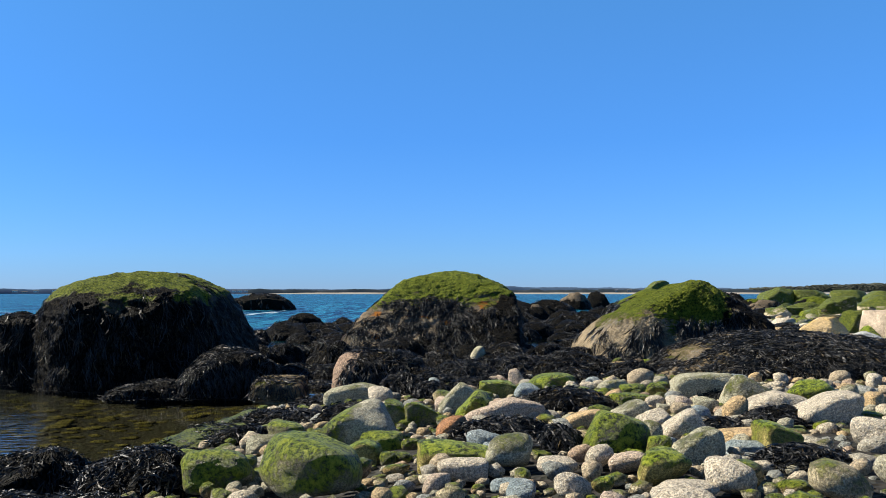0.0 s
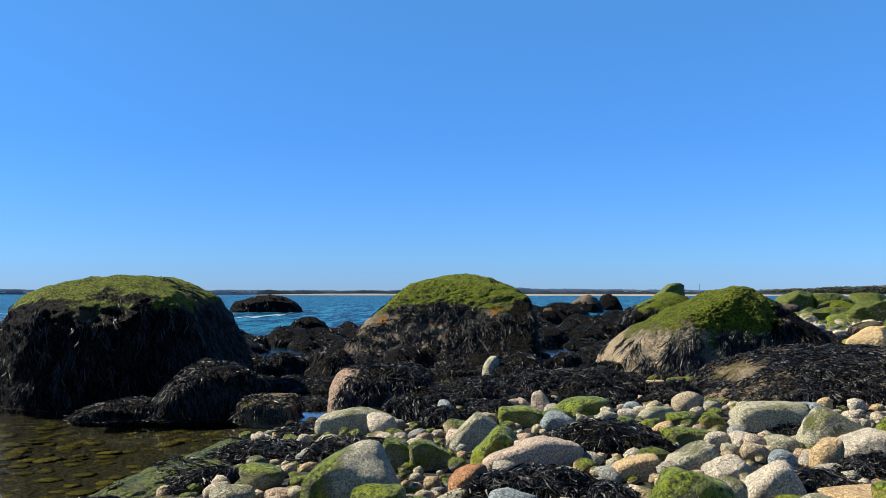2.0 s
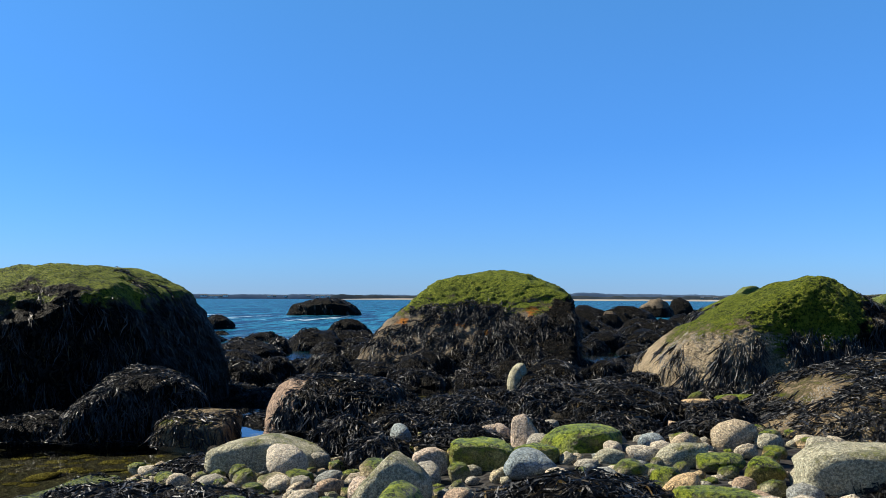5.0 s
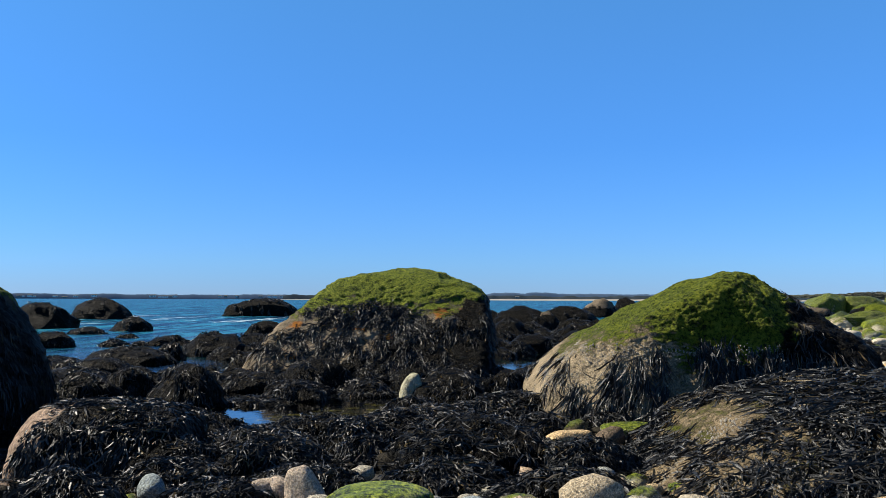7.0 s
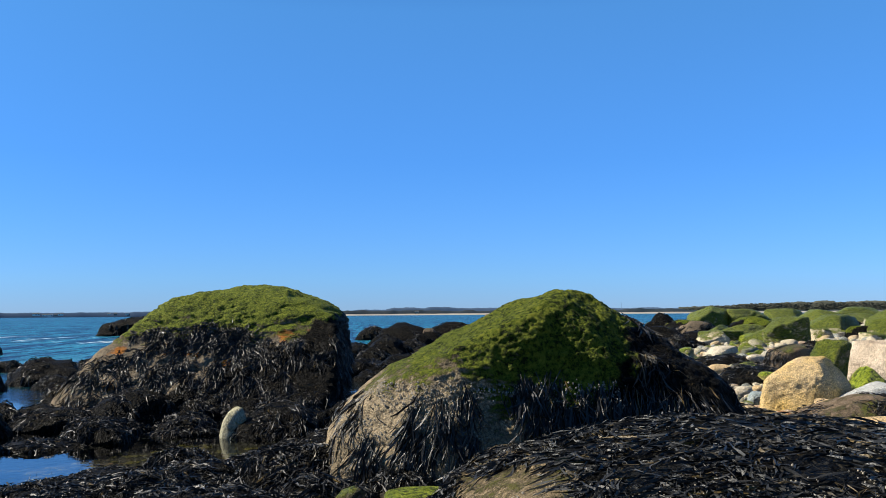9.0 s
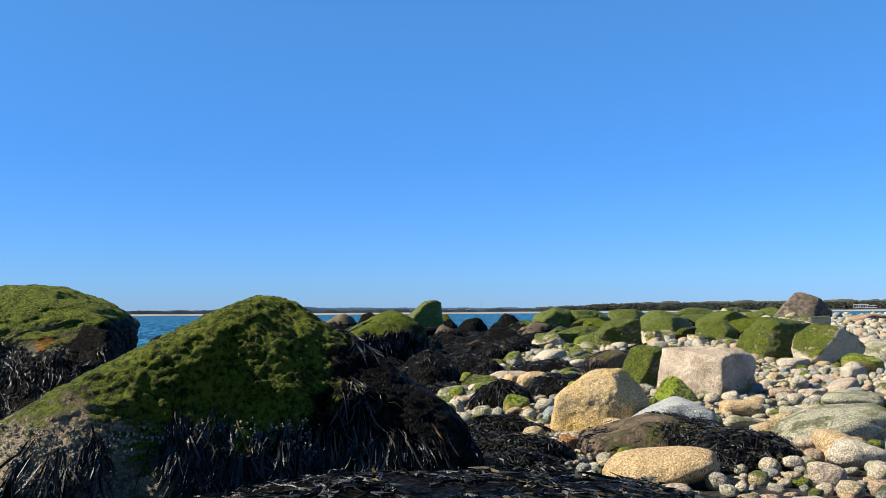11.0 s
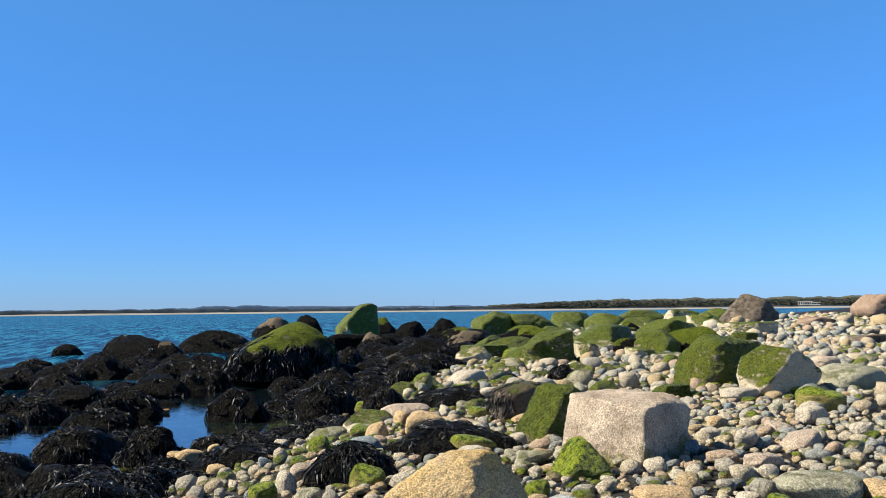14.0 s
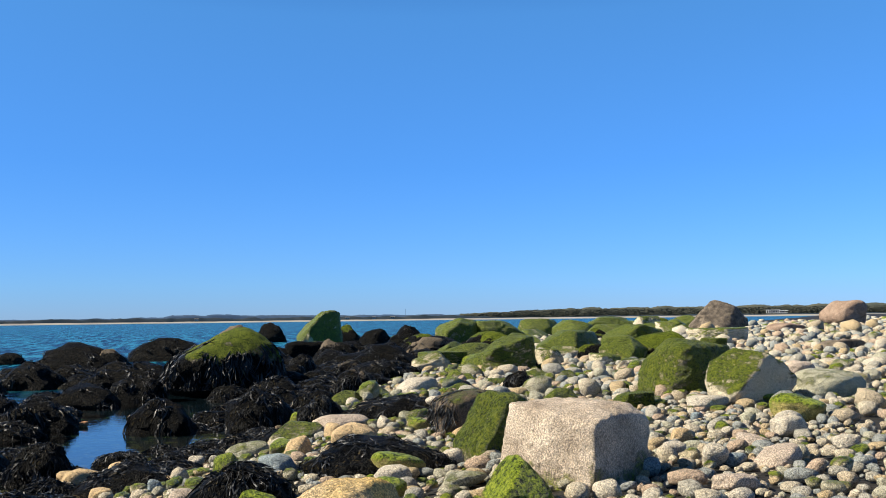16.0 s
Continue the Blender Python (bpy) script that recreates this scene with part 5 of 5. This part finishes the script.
def occupied(x, y, r):
    for tx, ty, a, b, tr in near_taken(x, y):
        c, s = math.cos(tr), math.sin(tr)
        u, v = (x - tx) * c + (y - ty) * s, -(x - tx) * s + (y - ty) * c
        if (u / (a * 0.92 + r * 0.6)) ** 2 + (v / (b * 0.92 + r * 0.6)) ** 2 < 1:
            return True
    i, j = int(x // CELL), int(y // CELL)
    for di in (-1, 0, 1):
        for dj in (-1, 0, 1):
            for px, py, pr in cells.get((i + di, j + dj), ()):
                if (px - x) ** 2 + (py - y) ** 2 < ((pr + r) * 0.86) ** 2:
                    return True
    return False


taken_cells = {}
for row in TAKEN:
    m = max(row[2], row[3]) + 0.3
    for i in range(int((row[0] - m) // 1), int((row[0] + m) // 1) + 1):
        for j in range(int((row[1] - m) // 1), int((row[1] + m) // 1) + 1):
            taken_cells.setdefault((i, j), []).append(row)


def near_taken(x, y):
    return taken_cells.get((int(x // 1), int(y // 1)), ())


def shingle(name, label, x0, x1, y0, y1, sizes, seed, level, keep, single=0, mats=None, flat=1.0):
    """Fills a stretch of the plan; the largest few become things of their own."""
    rng = np.random.default_rng(seed)
    rows = []
    for r, tries in sizes:
        xs, ys, rs = rng.uniform(x0, x1, tries), rng.uniform(y0, y1, tries), r * rng.uniform(0.75, 1.25, tries)
        shore = (xs - np.interp(ys, SHORE_Y, SHORE_X))
        ok = keep(xs, ys, shore) | ((r < 0.06) & (shore > 0.0) & (ys < 7.8))
        for x, y, q in zip(xs[ok], ys[ok], rs[ok]):
            if not occupied(x, y, q):
                cells.setdefault((int(x // CELL), int(y // CELL)), []).append((x, y, q))
                rows.append((x, y, q))
    rows = np.array(rows)
    for x, y, q in rows[:single]:
        green = rng.uniform() < 0.35 * math.exp(-max(x - float(np.interp(y, SHORE_Y, SHORE_X)), 0) / 4)
        ob = stone(x, y, 2 * q * rng.uniform(0.9, 1.25), 2 * q * rng.uniform(0.75, 1.0), 2 * q * rng.uniform(0.5, 0.85), "gyv"[rng.integers(3)] if green else "wwttpbwv"[rng.integers(8)], rng.uniform(0, 180))
    rows = rows[single:]
    forms = [Form((1, 1, 1), 600 + k, edge=(4.0, 5.5, 8.0)[k % 3], rough=0.13, fine=0.03, facets=11, cut=0.64).points(BALLS[level][0]) for k in range(12)]
    faces = np.array(BALLS[level][1])
    n, nv = len(rows), len(forms[0])
    pick = rng.integers(0, 12, n)
    base = np.array(forms)[pick]
    scale = np.stack([rng.uniform(0.95, 1.3, n), rng.uniform(0.75, 1.05, n), rng.uniform(0.5, 0.85, n) * flat], 1) * rows[:, 2:3]
    v = base * scale[:, None, :]
    tilt, a = rng.normal(size=n) * 0.22, rng.uniform(0, 6.283, n)
    x, z = v[..., 0] * np.cos(tilt)[:, None] - v[..., 2] * np.sin(tilt)[:, None], v[..., 0] * np.sin(tilt)[:, None] + v[..., 2] * np.cos(tilt)[:, None]
    y = v[..., 1]
    x, y = x * np.cos(a)[:, None] - y * np.sin(a)[:, None], x * np.sin(a)[:, None] + y * np.cos(a)[:, None]
    g = ground_z(rows[:, 0], rows[:, 1]) + scale[:, 2] * rng.uniform(0.55, 1.0, n)
    V = np.stack([x + rows[:, 0:1], y + rows[:, 1:2], z + g[:, None]], -1).reshape(-1, 3)
    F = (faces[None] + (np.arange(n) * nv)[:, None, None]).reshape(-1, 3)
    shore = rows[:, 0] - np.interp(rows[:, 1], SHORE_Y, SHORE_X)
    green = (rng.uniform(size=n) < 0.5 * np.exp(-np.maximum(shore, 0) / 3.0) + 0.10).astype(np.int32)
    ob = new(name, make_mesh(name, V, F, mats or [SHINGLE, SHINGLE_GREEN], True, np.repeat(green, len(faces))))
    return tagged(ob, label, "shingle", kind="stuff")


def dry(x, y, s):
    return (s > -0.05) & (x > np.interp(y, WEED_Y, WEED_X) + 0.8 * (value_noise(np.stack([x * 1.3, y * 1.3, np.full(len(x), 2.5)], 1), 77) - 0.5))


shingle("shingle", "rounded grey, tan and pink beach stones with some algae", -2.2, 9.5, 2.4, 18.0, ((0.085, 500), (0.07, 1500), (0.055, 6500)), 81, 2, dry, 180)
shingle("shingle", "small beach stones between the cobbles", -2.2, 9.5, 2.4, 18.0, ((0.042, 20000), (0.030, 32000)), 89, 1, dry)
shingle("shingle", "rounded beach stones farther along the shore", 3.0, 26.0, 15.0, 28.0, ((0.15, 300), (0.11, 1600), (0.08, 8000)), 82, 2, dry)
shingle("shingle", "small pale beach stones farther along the shore", 3.0, 26.0, 15.0, 28.0, ((0.055, 24000),), 88, 1, dry)
shingle("shingle", "bleached beach stones far along the shore", 8.0, 75.0, 28.0, 75.0, ((0.30, 350), (0.20, 4500), (0.13, 15000)), 83, 1, dry)
shingle("shingle", "brown stones under the water of the pools", -6.0, 6.5, 4.5, 22.0, ((0.11, 600), (0.08, 3000), (0.055, 9000)), 84, 2, lambda x, y, s: (s > -4.0) & (s < 0.0), 0, [POOL_STONE, POOL_STONE], 0.35)
shingle("shingle", "wet black stones between heaps of rockweed", -2.0, 7.5, 7.0, 20.0, ((0.075, 500), (0.045, 1600)), 85, 2, lambda x, y, s: (s >= 0.0) & (x < np.interp(y, WEED_Y, WEED_X) + 0.2), 0, [WEED_STONE, ROCK_BROWN])
shingle("shingle", "rounded grey and tan beach stones, loosely packed", -2.6, 17.0, -8.0, 2.4, ((0.15, 900), (0.10, 4000), (0.07, 5000)), 86, 1, lambda x, y, s: s > 0.0)
shingle("shingle", "rounded pale beach stones higher up the beach", 9.5, 18.0, 2.4, 16.0, ((0.15, 600), (0.10, 2600), (0.07, 4000)), 87, 1, lambda x, y, s: s > 0.0)


# ---- barnacles, far buildings, foam ----
def barnacles(root, count, seed, z0, z1):
    """Small white cones on the shaded foot of a boulder."""
    rng = np.random.default_rng(seed)
    stone_mesh = [c for c in root.children if c.name.startswith("stone")][0].data
    co = np.array([v.co[:] for v in stone_mesh.vertices])
    no = np.array([v.normal[:] for v in stone_mesh.vertices])
    ok = np.where((co[:, 2] > z0) & (co[:, 2] < z1) & (co[:, 1] < 0) & (co[:, 0] < 0.35) & (fbm(co * 6.0, seed, 3) > -0.03))[0]
    pick = rng.choice(ok, count)
    V, F = [], []
    for k, i in enumerate(pick):
        r, nrm = rng.uniform(0.002, 0.0062), Vector(no[i])
        t = nrm.orthogonal().normalized()
        u = nrm.cross(t)
        c = Vector(co[i]) + t * rng.uniform(-0.02, 0.02) + u * rng.uniform(-0.02, 0.02)
        base = len(V)
        for j in range(6):
            a = j * 1.0472
            V.append(c + (t * math.cos(a) + u * math.sin(a)) * r - nrm * 0.004)
        for j in range(6):
            a = j * 1.0472
            V.append(c + (t * math.cos(a) + u * math.sin(a)) * r * 0.45 + nrm * r * 0.9)
        F += [(base + j, base + (j + 1) % 6, base + 6 + (j + 1) % 6, base + 6 + j) for j in range(6)]
        F.append(tuple(base + 6 + j for j in range(6)))
    ob = new("barnacles", make_mesh("barnacles", [v[:] for v in V], F, BARNACLE))
    ob.parent = root
    ob["kind"], ob["label"] = "stuff", "small white barnacles"


BARNACLE = plain("barnacle_shell", (0.13, 0.115, 0.09), (0.36, 0.33, 0.27), 60.0)
barnacles(RIGHT_BOULDER, 5200, 5, -0.5, 0.16)
barnacles(TAN_BOULDER, 2600, 6, -0.1, 0.5)


def box_part(name, parent, x0, x1, y0, y1, z0, z1, mat, label=""):
    bm = bmesh.new()
    bmesh.ops.create_cube(bm, size=1)
    for v in bm.verts:
        v.co = ((x0 + x1) / 2 + v.co.x * (x1 - x0), (y0 + y1) / 2 + v.co.y * (y1 - y0), (z0 + z1) / 2 + v.co.z * (z1 - z0))
    me = bpy.data.meshes.new(name)
    bm.to_mesh(me)
    bm.free()
    me.materials.append(mat)
    ob = new(name, me)
    ob.parent = parent
    if label:
        ob["label"] = label
    return ob


def gable_part(name, parent, w, d, z0, z1, mat):
    V = [(-w / 2, -d / 2, z0), (w / 2, -d / 2, z0), (w / 2, d / 2, z0), (-w / 2, d / 2, z0), (-w / 2, 0, z1), (w / 2, 0, z1)]
    ob = new(name, make_mesh(name, V, [[0, 1, 5, 4], [2, 3, 4, 5], [0, 4, 3], [1, 2, 5], [0, 3, 2, 1]], mat, False))
    ob.parent = parent
    return ob


def at_bearing(bearing, distance, z):
    a = radians(bearing)
    return pose(-math.sin(a) * distance, math.cos(a) * distance, z, 0, 0, bearing)


def pavilion(bearing, distance, z):
    root = new("beach_pavilion")
    root.matrix_world = at_bearing(bearing, distance, z)
    box_part("wall", root, -10, 10, 0, 8, 0, 2.6, plain("grey_shingle_wall", (0.16, 0.16, 0.16), (0.22, 0.22, 0.21), 0.5))
    box_part("deck", root, -13, 13, -3, 0, -0.4, 0, WHITE, "pale deck")
    box_part("roof", root, -13.5, 4, -3.5, 8.5, 3.4, 3.9, WHITE, "white flat roof")
    box_part("roof", root, 2, 13.5, -1, 8.5, 2.6, 3.1, WHITE, "white flat roof")
    for k in range(7):
        box_part("post", root, -13 + k * 2.6, -12.6 + k * 2.6, -3.2, -2.8, 0, 3.4, WHITE, "white post")
    for k in range(5):
        box_part("window", root, -9 + k * 3.8, -6.8 + k * 3.8, -0.1, 0.05, 0.8, 2.2, PANE, "dark glass")
    return tagged(root, "low beach pavilion with white roofs and posts", "building")


def far_house(bearing, distance, z, w, h, tone):
    root = new("house")
    root.matrix_world = at_bearing(bearing, distance, z)
    box_part("wall", root, -w / 2, w / 2, -3, 3, 0, h, tone)
    gable_part("roof", root, w + 1, 7, h, h * 1.5, ROOF)
    for k in (-0.25, 0.25):
        box_part("window", root, w * k - 0.7, w * k + 0.7, -3.05, -2.95, h * 0.4, h * 0.75, PANE)
    return tagged(root, "far shingled house on the opposite shore", "house", "houses across the water")


ROOF = plain("grey_roof", (0.08, 0.08, 0.085), (0.13, 0.13, 0.13), 0.4)
GREY_WALL = plain("weathered_wall", (0.25, 0.25, 0.25), (0.35, 0.34, 0.33), 0.3)
pavilion(-37.9, 1225, 4.2)
rng = np.random.default_rng(12)
for k in range(26):
    far_house(rng.uniform(12.5, 30), 1735, rng.uniform(1.0, 4.0), rng.uniform(5, 9), rng.uniform(2.2, 3.6), WHITE if rng.uniform() < 0.6 else GREY_WALL)
for bearing in (-10.5, -11.3, -13.0, -14.2, -2.0):
    far_house(bearing, 1258, 3.0, rng.uniform(4, 6), 2.2, GREY_WALL)
mast = new("radio_mast", make_mesh("radio_mast", [(-0.5, 0, 0), (0.5, 0, 0), (0, 0.8, 0), (-0.25, 0, 24), (0.25, 0, 24), (0, 0.4, 24)], [[0, 1, 4, 3], [1, 2, 5, 4], [2, 0, 3, 5], [3, 4, 5]], GREY_WALL, False))
mast.matrix_world = at_bearing(-15.0, 1900, 0)
tagged(mast, "thin grey radio mast on the far hills", "mast")


def woods(b0, b1, count, seed):
    """The uneven line of pine crowns behind the far beach: many small clumps."""
    rng = np.random.default_rng(seed)
    u, f = BALLS[1]
    V, F = [], []
    for k in range(count):
        b = rng.uniform(b1, b0)
        grow = min(1, max(0.0, (b0 - b) / 6 + 0.25))
        d, a = rng.uniform(1285, 1330), radians(b)
        r = rng.uniform(0.5, 1.4)
        z = rng.uniform(3.0, 4.2 + 9.6 * grow * rng.uniform(0.8, 1.0)) - 0.3 * r
        c = np.array((-math.sin(a) * d, math.cos(a) * d, z))
        F.append(np.array(f) + len(V) * len(u))
        V.append(u * np.array((r * rng.uniform(1.0, 2.4), r, r * rng.uniform(0.3, 0.7))) * (1 + 0.5 * fbm(u * 2 + k, seed, 2))[:, None] + c)
    return tagged(new("tree_line", make_mesh("tree_line", np.concatenate(V), np.concatenate(F), HAZY_PINE)), "dark pine wood behind the far beach", "trees", kind="stuff")


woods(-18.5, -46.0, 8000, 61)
